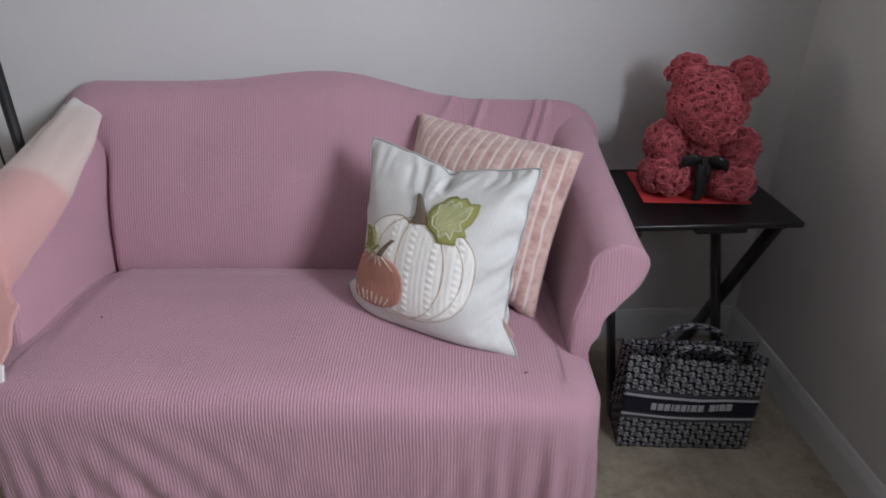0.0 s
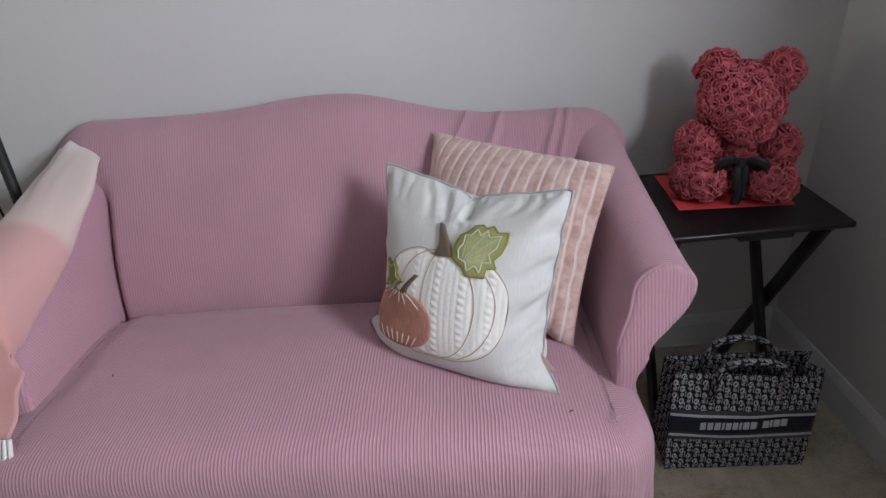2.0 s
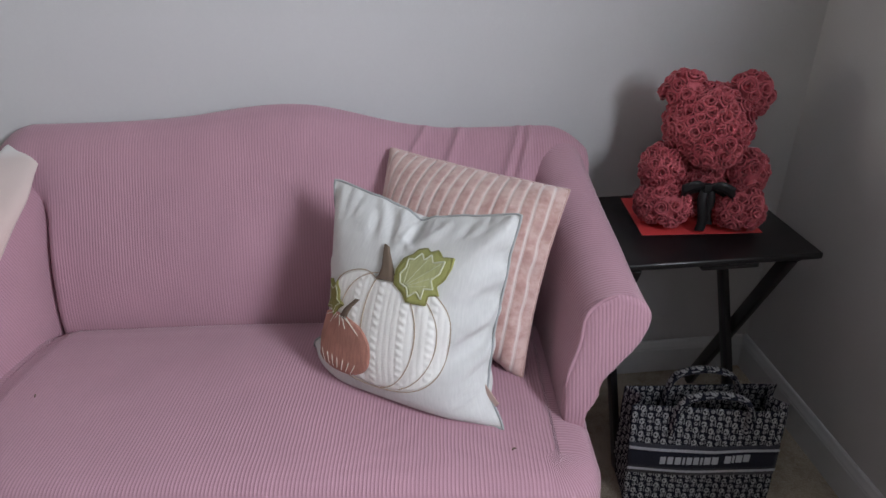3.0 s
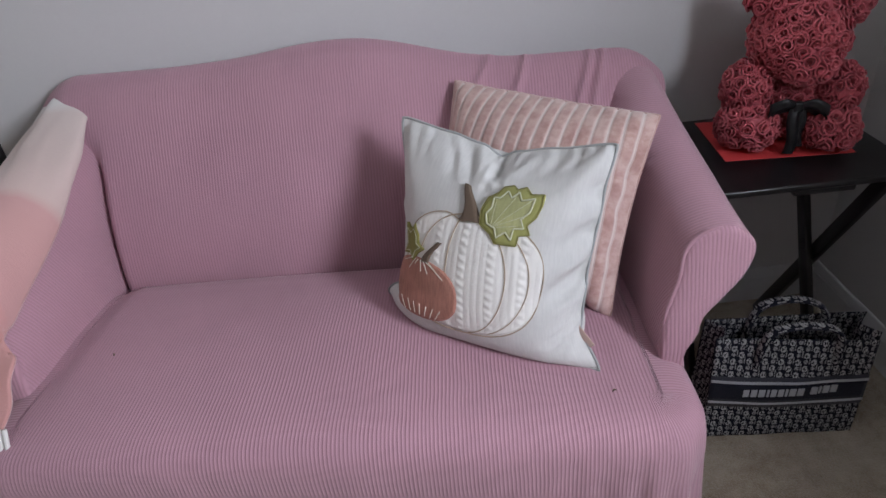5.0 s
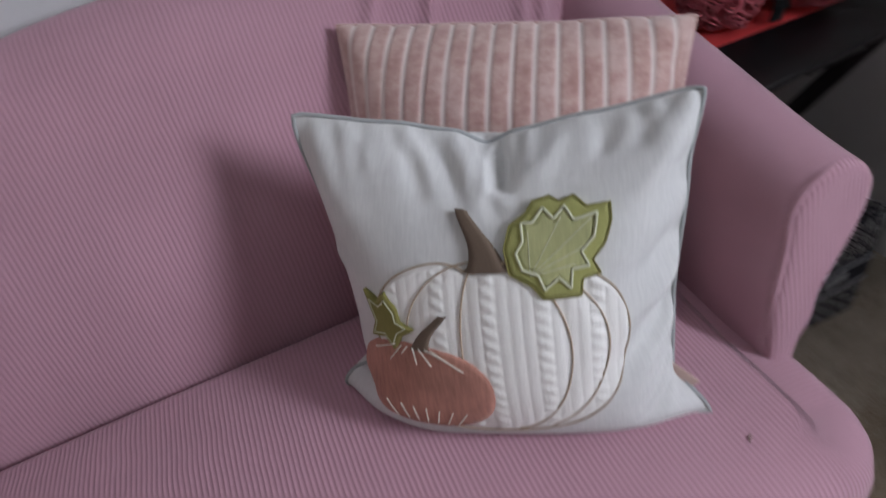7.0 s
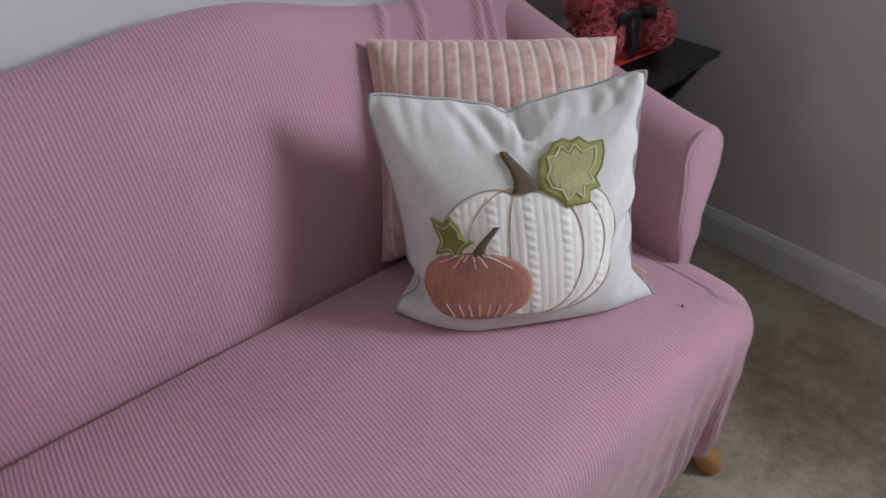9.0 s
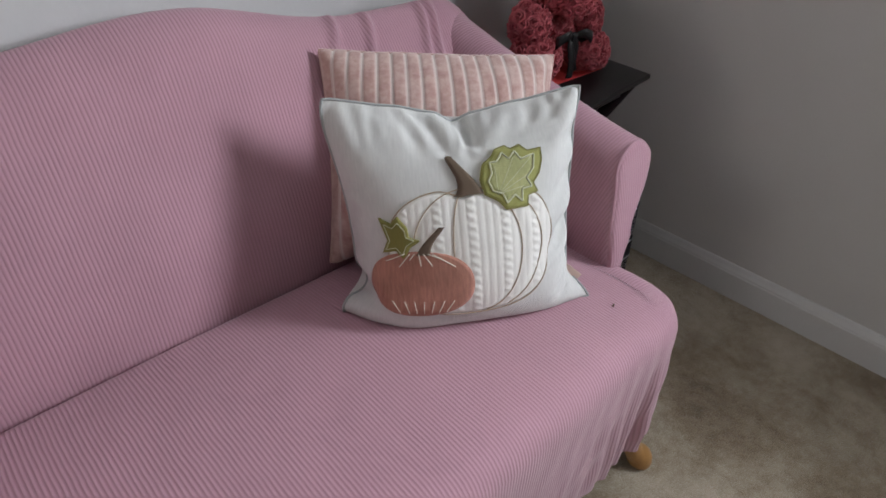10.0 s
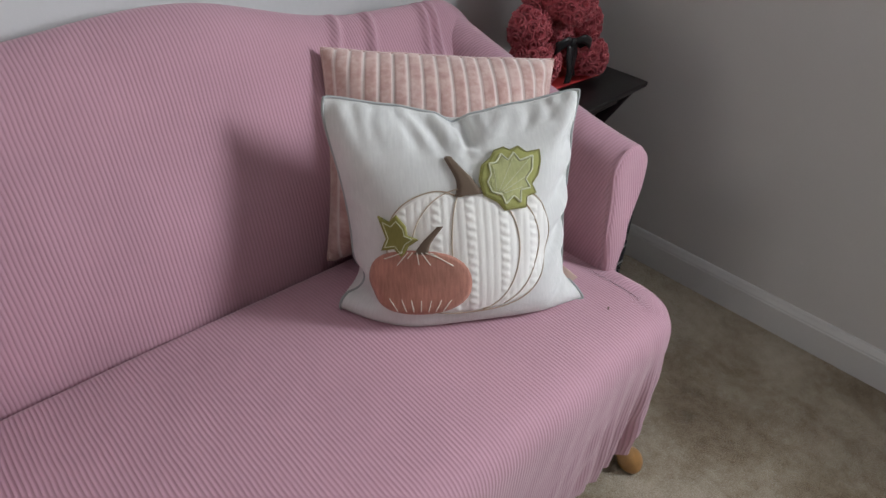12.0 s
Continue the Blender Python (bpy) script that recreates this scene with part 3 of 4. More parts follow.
A_FOLDS = ((-0.03, 0.90, -0.01, 0.60, 0.040, 0.009), (0.05, 0.90, 0.07, 0.66, 0.045, -0.009), (-0.28, 0.95, -0.10, 0.58, 0.055, -0.008), (-0.15, 0.95, -0.06, 0.66, 0.045, 0.006),
           (-0.48, 0.96, -0.30, 0.66, 0.055, -0.005), (-0.40, 0.96, -0.22, 0.62, 0.045, 0.005), (-0.66, 0.96, -0.55, 0.70, 0.050, 0.004), (-0.80, 0.96, -0.72, 0.66, 0.045, -0.004),
           (0.40, 0.94, 0.22, 0.70, 0.055, 0.005), (0.62, 0.95, 0.48, 0.72, 0.050, -0.004), (0.94, 0.94, 0.70, 0.58, 0.045, 0.005), (0.86, 0.97, 0.62, 0.74, 0.040, -0.004),
           (0.96, -0.45, 0.66, -0.62, 0.045, 0.006), (0.96, -0.62, 0.62, -0.80, 0.045, -0.005), (0.94, 0.10, 0.72, -0.05, 0.05, 0.004), (0.95, -0.20, 0.74, -0.30, 0.05, -0.004),
           (0.02, 0.68, 0.13, 0.58, 0.035, 0.006), (-0.96, 0.30, -0.72, 0.20, 0.05, 0.003), (-0.96, -0.55, -0.80, -0.62, 0.05, 0.004))
A_GRID = creased(finer(eased(a_front, 1), 3), A_FOLDS)
cover("front_cover", A_GRID, LINEN, pumpkin_cushion)
cover("back_cover", finer(eased(a_back, 2), 2), LINEN, pumpkin_cushion, True)
part("piping", tube_bm(rim_of(finer(a_front, 2)), 0.0025, 8, closed=True), PIPING, pumpkin_cushion, "grey corded piping")


def a_point(s, t):
    m = len(A_GRID) - 1
    x, y = (min(1.0, max(-1.0, s)) + 1) / 2 * m, (min(1.0, max(-1.0, t)) + 1) / 2 * m
    j, i = min(int(x), m - 1), min(int(y), m - 1)
    f, g = x - j, y - i
    return Vector((A_GRID[i, j] * (1 - f) + A_GRID[i, j + 1] * f) * (1 - g) + (A_GRID[i + 1, j] * (1 - f) + A_GRID[i + 1, j + 1] * f) * g)


def on_a(s, t, lift=0.0):
    p = a_point(s, t)
    d = 0.02
    du = a_point(s + d, t) - a_point(s - d, t)
    dv = a_point(s, t + d) - a_point(s, t - d)
    return p + du.cross(dv).normalized() * lift


def patch(name, cs, ct, outline, material, lift=0.003, label="", relief=None, rings=10, sides=96, parent=None):
    """A piece of cloth sewn onto the front: outline(a) gives its half extents at the angle a."""
    rows, uv = [], []
    for r in range(rings + 2):
        k = min(1.0, r / rings)
        row, ru = [], []
        for i in range(sides + 1):
            x, y = outline(2 * math.pi * i / sides)
            x, y = x * k, y * k
            h = lift * (1.0 if k < 0.9 else 0.75)
            if relief is not None:
                h += relief(x, y) * (1 - k ** 8)
            if r == rings + 1:
                h = -0.001
            row.append(on_a(cs + x, ct + y, h))
            ru.append((x * 0.225, y * 0.225))
        rows.append(row)
        uv.append(ru)
    return sheet(name, rows, material, parent or pumpkin_cushion, label, uv, flip=True)


def stitches(name, lines, radius, material, lift, parent, label=""):
    """Each sewn line is a thin cord of its own."""
    for pts in lines:
        part(name, tube_bm([on_a(s, t, lift) for s, t in pts], radius, 6), material, parent, label)


def superellipse(rx, ry, n):
    def f(a):
        c, s = math.cos(a), math.sin(a)
        return rx * math.copysign(abs(c) ** (2 / n), c), ry * math.copysign(abs(s) ** (2 / n), s)
    return f


def cable_relief(x, y):
    """Knit columns: a narrow twisted cable, then fine ribs, and again."""
    f = ((x + 0.045) / 0.235) % 1.0
    if f < 0.30:
        g = f / 0.30
        twist = math.sin(2 * math.pi * (y / 0.066 + 0.35 * g))
        return 0.0017 * math.sin(math.pi * g) ** 0.6 * (0.62 + 0.38 * twist)
    g = (f - 0.30) / 0.70
    return 0.0006 * abs(math.sin(3 * math.pi * g)) ** 0.8


WP_S, WP_T, WP_RS, WP_RT = 0.02, -0.14, 0.61, 0.49


def pumpkin_outline(a):
    """Two shoulders with a dip between them at the stem."""
    x, y = superellipse(WP_RS, WP_RT, 2.6)(a)
    return x, y - (0.06 * math.exp(-((x + 0.06) / 0.10) ** 2) if y > 0 else 0.0)


def knitted_patch():
    """The big pumpkin, built column by column so that the knit runs upright."""
    rows, uv = [], []
    for x in np.linspace(-WP_RS * 0.999, WP_RS * 0.999, 230):
        y1 = WP_RT * (1 - (abs(x) / WP_RS) ** 2.6) ** (1 / 2.6)
        top = y1 - 0.06 * math.exp(-((x + 0.06) / 0.10) ** 2)
        col, cu = [], []
        for y in np.linspace(-y1, top, 130):
            edge = min(1.0, (y + y1) / 0.03, (top - y) / 0.03, (WP_RS - abs(x)) / 0.02)
            seam = min(abs(x - c - r * math.sqrt(max(0.0, 1 - (y / (WP_RT * 0.985)) ** 2))) for c, r in LOBES)
            puff = 0.0017 * (1 - math.exp(-(seam / 0.05) ** 2))
            col.append(on_a(WP_S + x, WP_T + y, (0.0014 + puff + cable_relief(x, y)) * edge - 0.0006 * (1 - edge)))
            cu.append((x * 0.225, y * 0.19))
        rows.append(col)
        uv.append(cu)
    return sheet("pumpkin_patch", rows, KNIT, pumpkin_cushion, "cream cable-knit pumpkin", uv)


LOBES = ((-0.03, -0.40), (-0.03, -0.12), (0.0, 0.34), (0.05, 0.46))
white_pumpkin = knitted_patch()


def lobe(cx, k, a0, a1, n=28):
    return [(WP_S + cx + k * math.cos(a), WP_T + WP_RT * 0.985 * math.sin(a)) for a in np.linspace(a0, a1, n)]


stitches("seam", [lobe(-0.03, -0.40, 0.25, 1.45), lobe(-0.03, -0.12, -0.2, 1.45), lobe(0.0, 0.34, -1.4, 1.45), lobe(0.05, 0.46, -1.2, 1.2),
                  [(WP_S + 0.995 * x, WP_T + 0.995 * y) for x, y in (pumpkin_outline(a) for a in np.linspace(0, 2 * math.pi, 140))]], 0.0011, TAN, 0.0024, white_pumpkin, "tan stitched seam")


def stem_patch(name, s0, t0, s1, t1, w0, w1, bend, material):
    rows, uv = [], []
    for r in range(15):
        k = r / 14
        cs, ct = lerp(s0, s1, k) + bend * math.sin(k * math.pi * 0.5) ** 2 * k, lerp(t0, t1, k)
        w = lerp(w0, w1, k ** 0.45) / 2
        row = [on_a(cs + w * x, ct, 0.0064 * (1 - x ** 6) + 0.0004) for x in np.linspace(-1, 1, 11)]
        rows.append(row)
        uv.append([(w * x * 0.225, ct * 0.225) for x in np.linspace(-1, 1, 11)])
    return sheet(name, rows, material, pumpkin_cushion, "brown felt stem", uv, flip=True)


stem_patch("stem", 0.02, 0.29, -0.01, 0.58, 0.24, 0.060, -0.09, BROWN)


def cut_outline(points, size_s, size_t):
    """A cut piece of felt: its corners one after the other, joined by straight snips."""
    n = len(points)

    def f(a):
        k, g = divmod((a / (2 * math.pi)) % 1.0 * n, 1.0)
        p, q = points[int(k) % n], points[(int(k) + 1) % n]
        return size_s * lerp(p[0], q[0], g), size_t * lerp(p[1], q[1], g)
    return f


def loop_of(f, cs, ct, k=1.0, n=120):
    return [(cs + k * x, ct + k * y) for x, y in (f(2 * math.pi * i / n) for i in range(n + 1))]


MAPLE = ((1.02, 0.72), (0.60, 0.70), (0.38, 0.95), (0.10, 0.85), (-0.08, 1.0), (-0.40, 0.92), (-0.55, 0.70), (-0.85, 0.50), (-0.98, 0.05), (-0.90, -0.45), (-0.50, -0.72), (-0.30, -1.0), (0.38, -1.02), (0.42, -0.68), (0.75, -0.62), (0.62, -0.32), (0.85, -0.05), (1.0, 0.38))
TOOTHED = ((0.76, 0.55), (0.34, 0.46), (0.20, 0.74), (-0.02, 0.52), (-0.20, 0.76), (-0.40, 0.50), (-0.62, 0.50), (-0.60, 0.16), (-0.74, -0.06), (-0.64, -0.38), (-0.36, -0.50), (-0.26, -0.80), (0.0, -0.58), (0.20, -0.82), (0.24, -0.44), (0.54, -0.42), (0.42, -0.13), (0.66, 0.12))
STAR = ((1.1, -0.1), (0.55, 0.1), (0.5, 0.55), (0.05, 1.1), (-0.35, 0.72), (-0.95, 1.0), (-0.6, -0.1), (-0.95, -0.75), (-0.2, -0.6), (0.2, -1.1), (0.55, -0.45))
LEAF_S, LEAF_T = 0.325, 0.385
edge_cut, inner_cut = cut_outline(MAPLE, 0.235, 0.232), cut_outline(TOOTHED, 0.235, 0.232)
big_leaf = patch("leaf", LEAF_S, LEAF_T, edge_cut, GREEN_EDGE, 0.0062, "dark olive edge of the felt leaf", None, 8, 152)
patch("leaf_centre", LEAF_S, LEAF_T, inner_cut, GREEN, 0.0072, "light olive green leaf", None, 8, 160, big_leaf)
stitches("stitched_outline", [loop_of(inner_cut, LEAF_S, LEAF_T, 1.0, 160)], 0.0015, LEAFTHREAD, 0.0072, big_leaf, "pale stitched outline")
stitches("stitched_edge", [loop_of(edge_cut, LEAF_S, LEAF_T, 0.985, 152)], 0.0007, MOSS, 0.0062, big_leaf, "olive stitched edge")
veins = [[(LEAF_S + 0.235 * lerp(-0.50, x, k), LEAF_T + 0.232 * lerp(-0.50, y, k)) for k in np.linspace(0, 1, 8)] for x, y in ((0.66, 0.48), (0.45, -0.05), (0.12, 0.55), (0.3, -0.36), (-0.5, 0.34))]
stitches("vein", veins, 0.0004, LEAFTHREAD, 0.0074, big_leaf, "pale stitched veins")

OP_S, OP_T, OP_RS, OP_RT = -0.375, -0.35, 0.37, 0.255
orange_pumpkin = patch("small_pumpkin_patch", OP_S, OP_T, superellipse(OP_RS, OP_RT, 2.3), ORANGE, 0.0066, "terracotta linen pumpkin", None, 12, 120)
op_lines = []
for k in (-0.75, -0.45, -0.2, 0.05, 0.3, 0.55, 0.8):
    op_lines.append([(OP_S + 0.12 * k + OP_RS * 0.5 * k * f, OP_T + OP_RT * (0.95 - (0.30 + 0.12 * math.sin(k * 9)) * f)) for f in np.linspace(0, 1, 8)])
    op_lines.append([(OP_S + OP_RS * k * (0.75 - 0.2 * f), OP_T - OP_RT * (0.5 + 0.38 * f)) for f in np.linspace(0, 1, 8)])
stitches("stitch", op_lines, 0.0008, CREAMTHREAD, 0.0068, orange_pumpkin, "cream stitched ribs")
stem_patch("stem", -0.34, -0.12, -0.27, 0.08, 0.13, 0.05, 0.07, BROWN)
star_cut = cut_outline(STAR, 0.135, 0.15)
small_leaf = patch("leaf", -0.50, 0.0, star_cut, MOSS, 0.0066, "moss green felt leaf", None, 8, 110)
stitches("stitched_outline", [loop_of(star_cut, -0.50, 0.0, 0.72, 110)], 0.0007, LEAFTHREAD, 0.0068, small_leaf, "pale stitched outline")

# sewn label at the side seam
tab = a_point(1, -0.72)
part("sewn_label", bar_bm(tab + Vector((-0.010, 0.006, 0.010)), tab + Vector((0.012, -0.020, -0.016)), 0.017, 0.0018, 0.0005, (0.4, -0.3, 0.5)), TAB, pumpkin_cushion, "small blush sewn-in label")

B_CORNERS = ((0.153, 1.864, 0.851), (0.493, 1.582, 0.846), (0.041, 1.717, 0.506), (0.388, 1.455, 0.506))


def velvet_material():
    m, nt, b = nodes_of("striped_blush_velvet")
    uvn = nt.nodes.new("ShaderNodeUVMap").outputs["UV"]
    sep = nt.nodes.new("ShaderNodeSeparateXYZ")
    nt.links.new(uvn, sep.inputs[0])
    f = maths(nt, "FRACT", maths(nt, "MULTIPLY", maths(nt, "ADD", sep.outputs[0], 0.225), STRIPES / 0.45))
    patchy = noise_node(nt, uvn, 90.0, 3.0, 0.6)
    edge = maths(nt, "MULTIPLY", maths(nt, "ABSOLUTE", maths(nt, "SUBTRACT", f, 0.5)), 2.0)
    line = ramp(nt, edge, [(0.72, (0, 0, 0)), (0.79, (0.85, 0.85, 0.85)), (0.86, (0.25, 0.25, 0.25)), (0.93, (1, 1, 1))])
    nap = maths(nt, "ADD", maths(nt, "MULTIPLY", noise_node(nt, uvn, 26.0, 5.0, 0.6), 0.75), maths(nt, "MULTIPLY", patchy, 0.25))
    mix = nt.nodes.new("ShaderNodeMix")
    mix.data_type = "RGBA"
    nt.links.new(line, mix.inputs["Factor"])
    nt.links.new(ramp(nt, nap, [(0.38, (0.42, 0.245, 0.215)), (0.50, (0.53, 0.345, 0.305)), (0.61, (0.62, 0.45, 0.41))]), mix.inputs["A"])
    mix.inputs["B"].default_value = (0.70, 0.61, 0.575, 1)
    nt.links.new(mix.outputs["Result"], b.inputs["Base Color"])
    b.inputs["Roughness"].default_value, b.inputs["Sheen Weight"].default_value = 0.85, 0.6
    b.inputs["Specular IOR Level"].default_value = 0.15
    bump(nt, b, noise_node(nt, uvn, 900.0, 2.0), 0.3, 0.001)
    return m


STRIPES = 17
VELVET = velvet_material()
striped_cushion = tagged(empty("throw_pillow"), "square blush pink striped velvet pillow, behind the grey pillow", "pillow", "pillows on the loveseat")
TL, TR, BL, BR = (np.array(c) for c in B_CORNERS)
B_PINS = [(x, 1.0, TL * (1 - x) + TR * x - np.array((0, 0, 0.016 * x * (1 - x) + 0.002 * fbm(x * 7, 2.0)))) for x in (i / B_N for i in range(1, B_N))]
B_PINS += [(x, y, (BL if x == 0 else BR) * (1 - y) + (TL if x == 0 else TR) * y + (BR - BL) / 0.44 * (0.05 - 0.10 * x) * y * (1 - y)) for x in (0, 1) for y in (i / B_N for i in range(1, B_N))]
b_front, b_back = stuffed_pillow(B_CORNERS, 0.455, 0.405, B_PINS, B_N, 0.00020, 0.00003, 0.503, (A_MID - A_OUT * 0.088, -A_OUT), seed=3)
b_grid = finer(eased(b_front, 2), 4)
stripe = (np.linspace(0, STRIPES, b_grid.shape[1]) % 1.0)[None, :, None]
b_grid[1:-1, 1:-1] += (sheet_normals(b_grid) * 0.0032 * (1 - np.abs(2 * stripe - 1) ** 5))[1:-1, 1:-1]
cover("front_cover", b_grid, VELVET, striped_cushion)
cover("back_cover", finer(eased(b_back, 2), 2), VELVET, striped_cushion, True)
part("seam", tube_bm(rim_of(finer(b_front, 2)), 0.0028, 8, closed=True), VELVET, striped_cushion)


# ---------------- tray table ----------------
TX0, TX1, TY0, TY1, TZ = 0.622, 1.078, 1.620, 1.983, 0.645
table = tagged(empty("tray_table", (TX0 + TX1) / 2, (TY0 + TY1) / 2, 0), "black lacquered wooden folding tray table beside the loveseat", "side table")
hw, hd = (TX1 - TX0) / 2, (TY1 - TY0) / 2
part("tabletop", box_bm(-hw, hw, -hd, hd, TZ - 0.016, TZ, 0.005, 3), BLACKWOOD, table)
for sx in (-1, 1):
    part("leg", bar_bm((sx * (hw - 0.052), -hd + 0.03, TZ - 0.02), (sx * (hw - 0.052), hd - 0.01, 0.0), 0.018, 0.034, 0.003), BLACKWOOD, table)
    part("leg", bar_bm((sx * (hw - 0.072), hd - 0.03, TZ - 0.02), (sx * (hw - 0.072), -hd + 0.03, 0.0), 0.018, 0.034, 0.003), BLACKWOOD, table)
    part("rail", box_bm(sx * (hw - 0.045) - 0.012, sx * (hw - 0.045) + 0.012, -hd + 0.02, hd - 0.02, TZ - 0.03, TZ - 0.0165, 0.003), BLACKWOOD, table)
part("clip", box_bm(-0.035, 0.095, -hd + 0.012, -hd + 0.05, TZ - 0.034, TZ - 0.0165, 0.004), BLACKWOOD, table)

card = tagged(part("card", box_bm(-0.138, 0.138, -0.105, 0.105, 0, 0.0012), PAPER, None, "", False), "bright red card sheet lying on the tray table", "paper")
card.matrix_basis = pose(0.868, 1.845, TZ, 0, 0, -5)


# ---------------- rose bear ----------------
def rose_material():
    """Foam petals whose red differs a little from rose to rose."""
    m, nt, b = nodes_of("dusty_red_foam_rose")
    rnd = nt.nodes.new("ShaderNodeObjectInfo").outputs["Random"]
    tc = nt.nodes.new("ShaderNodeTexCoord").outputs["Object"]
    grain = noise_node(nt, tc, 9.0, 3.0)
    f = maths(nt, "ADD", maths(nt, "MULTIPLY", rnd, 0.6), maths(nt, "MULTIPLY", grain, 0.4))
    nt.links.new(ramp(nt, f, [(0.15, (0.44, 0.066, 0.088)), (0.85, (0.60, 0.125, 0.15))]), b.inputs["Base Color"])
    b.inputs["Roughness"].default_value, b.inputs["Sheen Weight"].default_value = 0.6, 0.15
    bump(nt, b, noise_node(nt, tc, 40.0, 2.0), 0.15, 0.01)
    return m


ROSE = rose_material()


def rose_mesh():
    """One folded foam rose, one across, its petals a strip wound outwards and curled over at the lip."""
    vs, fs = [], []
    n, turns = 40, 2.7
    for i in range(n + 1):
        k = i / n
        a = 2 * math.pi * turns * k
        r = 0.05 + 0.45 * k ** 0.85 + 0.018 * math.sin(3.1 * a)
        lip = 0.50 - 0.30 * k ** 1.6 + 0.035 * math.sin(2.3 * a + 0.6)
        for rr, z in ((r * 0.72, -0.10), (r * 0.90, lip * 0.6), (r * 0.98, lip), (r * 1.10 + 0.02, lip + 0.01), (r * 1.17 + 0.02, lip - 0.05)):
            vs.append((rr * math.cos(a), rr * math.sin(a), z))
    for i in range(n):
        for c in range(4):
            q = i * 5 + c
            fs.append((q, q + 1, q + 6, q + 5))
    me = bpy.data.meshes.new("rose")
    me.from_pydata(vs, [], fs)
    me.polygons.foreach_set("use_smooth", [True] * len(me.polygons))
    me.materials.append(ROSE)
    return me


def build_bear(x, y, z, turn):
    rng = random.Random(4)
    bear = tagged(empty("rose_bear", x, y, z, turn), "teddy bear figure made of dusty red foam roses", "decoration")
    blobs = [((0, 0.015, 0.085), (0.075, 0.068, 0.085)), ((-0.004, -0.005, 0.228), (0.091, 0.078, 0.085)), ((0.008, -0.066, 0.196), (0.052, 0.038, 0.046)),
             ((-0.064, 0.0, 0.298), (0.047, 0.034, 0.043)), ((0.072, 0.0, 0.296), (0.043, 0.032, 0.043)),
             ((-0.094, -0.030, 0.128), (0.044, 0.044, 0.052)), ((0.092, -0.026, 0.124), (0.037, 0.042, 0.046)),
             ((-0.086, -0.062, 0.054), (0.056, 0.058, 0.052)), ((0.080, -0.070, 0.052), (0.049, 0.052, 0.049))]
    members = ("torso", "head", "muzzle", "ear", "ear", "arm", "arm", "leg", "leg")
    spots, size = [], 0.034
    for bi, (c, r) in enumerate(blobs):
        core = bmesh.new()
        bmesh.ops.create_icosphere(core, subdivisions=2, radius=1.0)
        for v in core.verts:
            v.co = (c[0] + v.co.x * r[0] * 0.93, c[1] + v.co.y * r[1] * 0.93, max(0.001, c[2] + v.co.z * r[2] * 0.93))
        part(members[bi], core, ROSE, bear)
        area = 4 * math.pi * (((r[0] * r[1]) ** 1.6 + (r[0] * r[2]) ** 1.6 + (r[1] * r[2]) ** 1.6) / 3) ** (1 / 1.6)
        n = max(10, int(area / (size * size * 0.40)))
        for k in range(n):
            h = 1 - 2 * (k + 0.5) / n
            a = k * 2.399963 + bi
            d = Vector((math.sqrt(1 - h * h) * math.cos(a), math.sqrt(1 - h * h) * math.sin(a), h))
            p = Vector((c[0] + d.x * r[0], c[1] + d.y * r[1], c[2] + d.z * r[2]))
            if p.z < 0.016 or any((p - o).length < size * 0.60 for o, _ in spots):
                continue
            if any(sum(((p[m] - oc[m]) / (orr[m] * 0.92)) ** 2 for m in range(3)) < 1 for oi, (oc, orr) in enumerate(blobs) if oi != bi):
                continue
            spots.append((p, Vector((d.x / r[0], d.y / r[1], d.z / r[2])).normalized()))
    me = rose_mesh()
    rest = [[], []]
    for p, nrm in sorted(spots, key=lambda sp: sp[0].y):
        tilt = Euler((rng.uniform(-0.16, 0.16), rng.uniform(-0.16, 0.16), rng.uniform(0, 6.28))).to_matrix().to_4x4()
        m = Matrix.Translation(p - nrm * size * 0.14) @ nrm.to_track_quat("Z", "Y").to_matrix().to_4x4() @ tilt @ Matrix.Scale(size * rng.uniform(0.92, 1.14), 4)
        if nrm.y < 0.45 and len(bear.children) < 295:
            rose = new("rose", me)
            rose.parent = bear
            rose.matrix_basis = m
        else:
            base = len(rest[0])
            rest[0].extend(tuple(m @ v.co) for v in me.vertices)
            rest[1].extend(tuple(base + i for i in f.vertices) for f in me.polygons)
    back = bpy.data.meshes.new("back_roses")
    back.from_pydata(rest[0], [], rest[1])
    back.polygons.foreach_set("use_smooth", [True] * len(back.polygons))
    ob = mesh_object("back_roses", back, ROSE, bear)
    ob["kind"] = "stuff"


BEAR_X, BEAR_Y, BEAR_TURN = 0.885, 1.845, -16
build_bear(BEAR_X, BEAR_Y, TZ + 0.0015, BEAR_TURN)

bow = tagged(empty("ribbon_bow"), "black satin ribbon bow tied round the rose bear", "ribbon")
bow.matrix_basis = pose(BEAR_X, BEAR_Y, TZ + 0.0015, 0, 0, BEAR_TURN)


def ribbon(name, pts, width, parent, wide=(0, 0, 1)):
    line = spline(pts, 24)
    rows = []
    for i, p in enumerate(line):
        w = Vector(wide) * ((0.45 + 0.75 * math.sin(math.pi * i / 23)) if name == "loop" else 1.0)
        rows.append([p - w * width / 2, p - w * width * 0.17 + Vector((0, -0.002, 0)), p + w * width * 0.17 + Vector((0, -0.002, 0)), p + w * width / 2])
    ob = sheet(name, rows, RIBBON, parent)
    so = ob.modifiers.new("thickness", "SOLIDIFY")
    so.thickness = 0.0012
    return ob


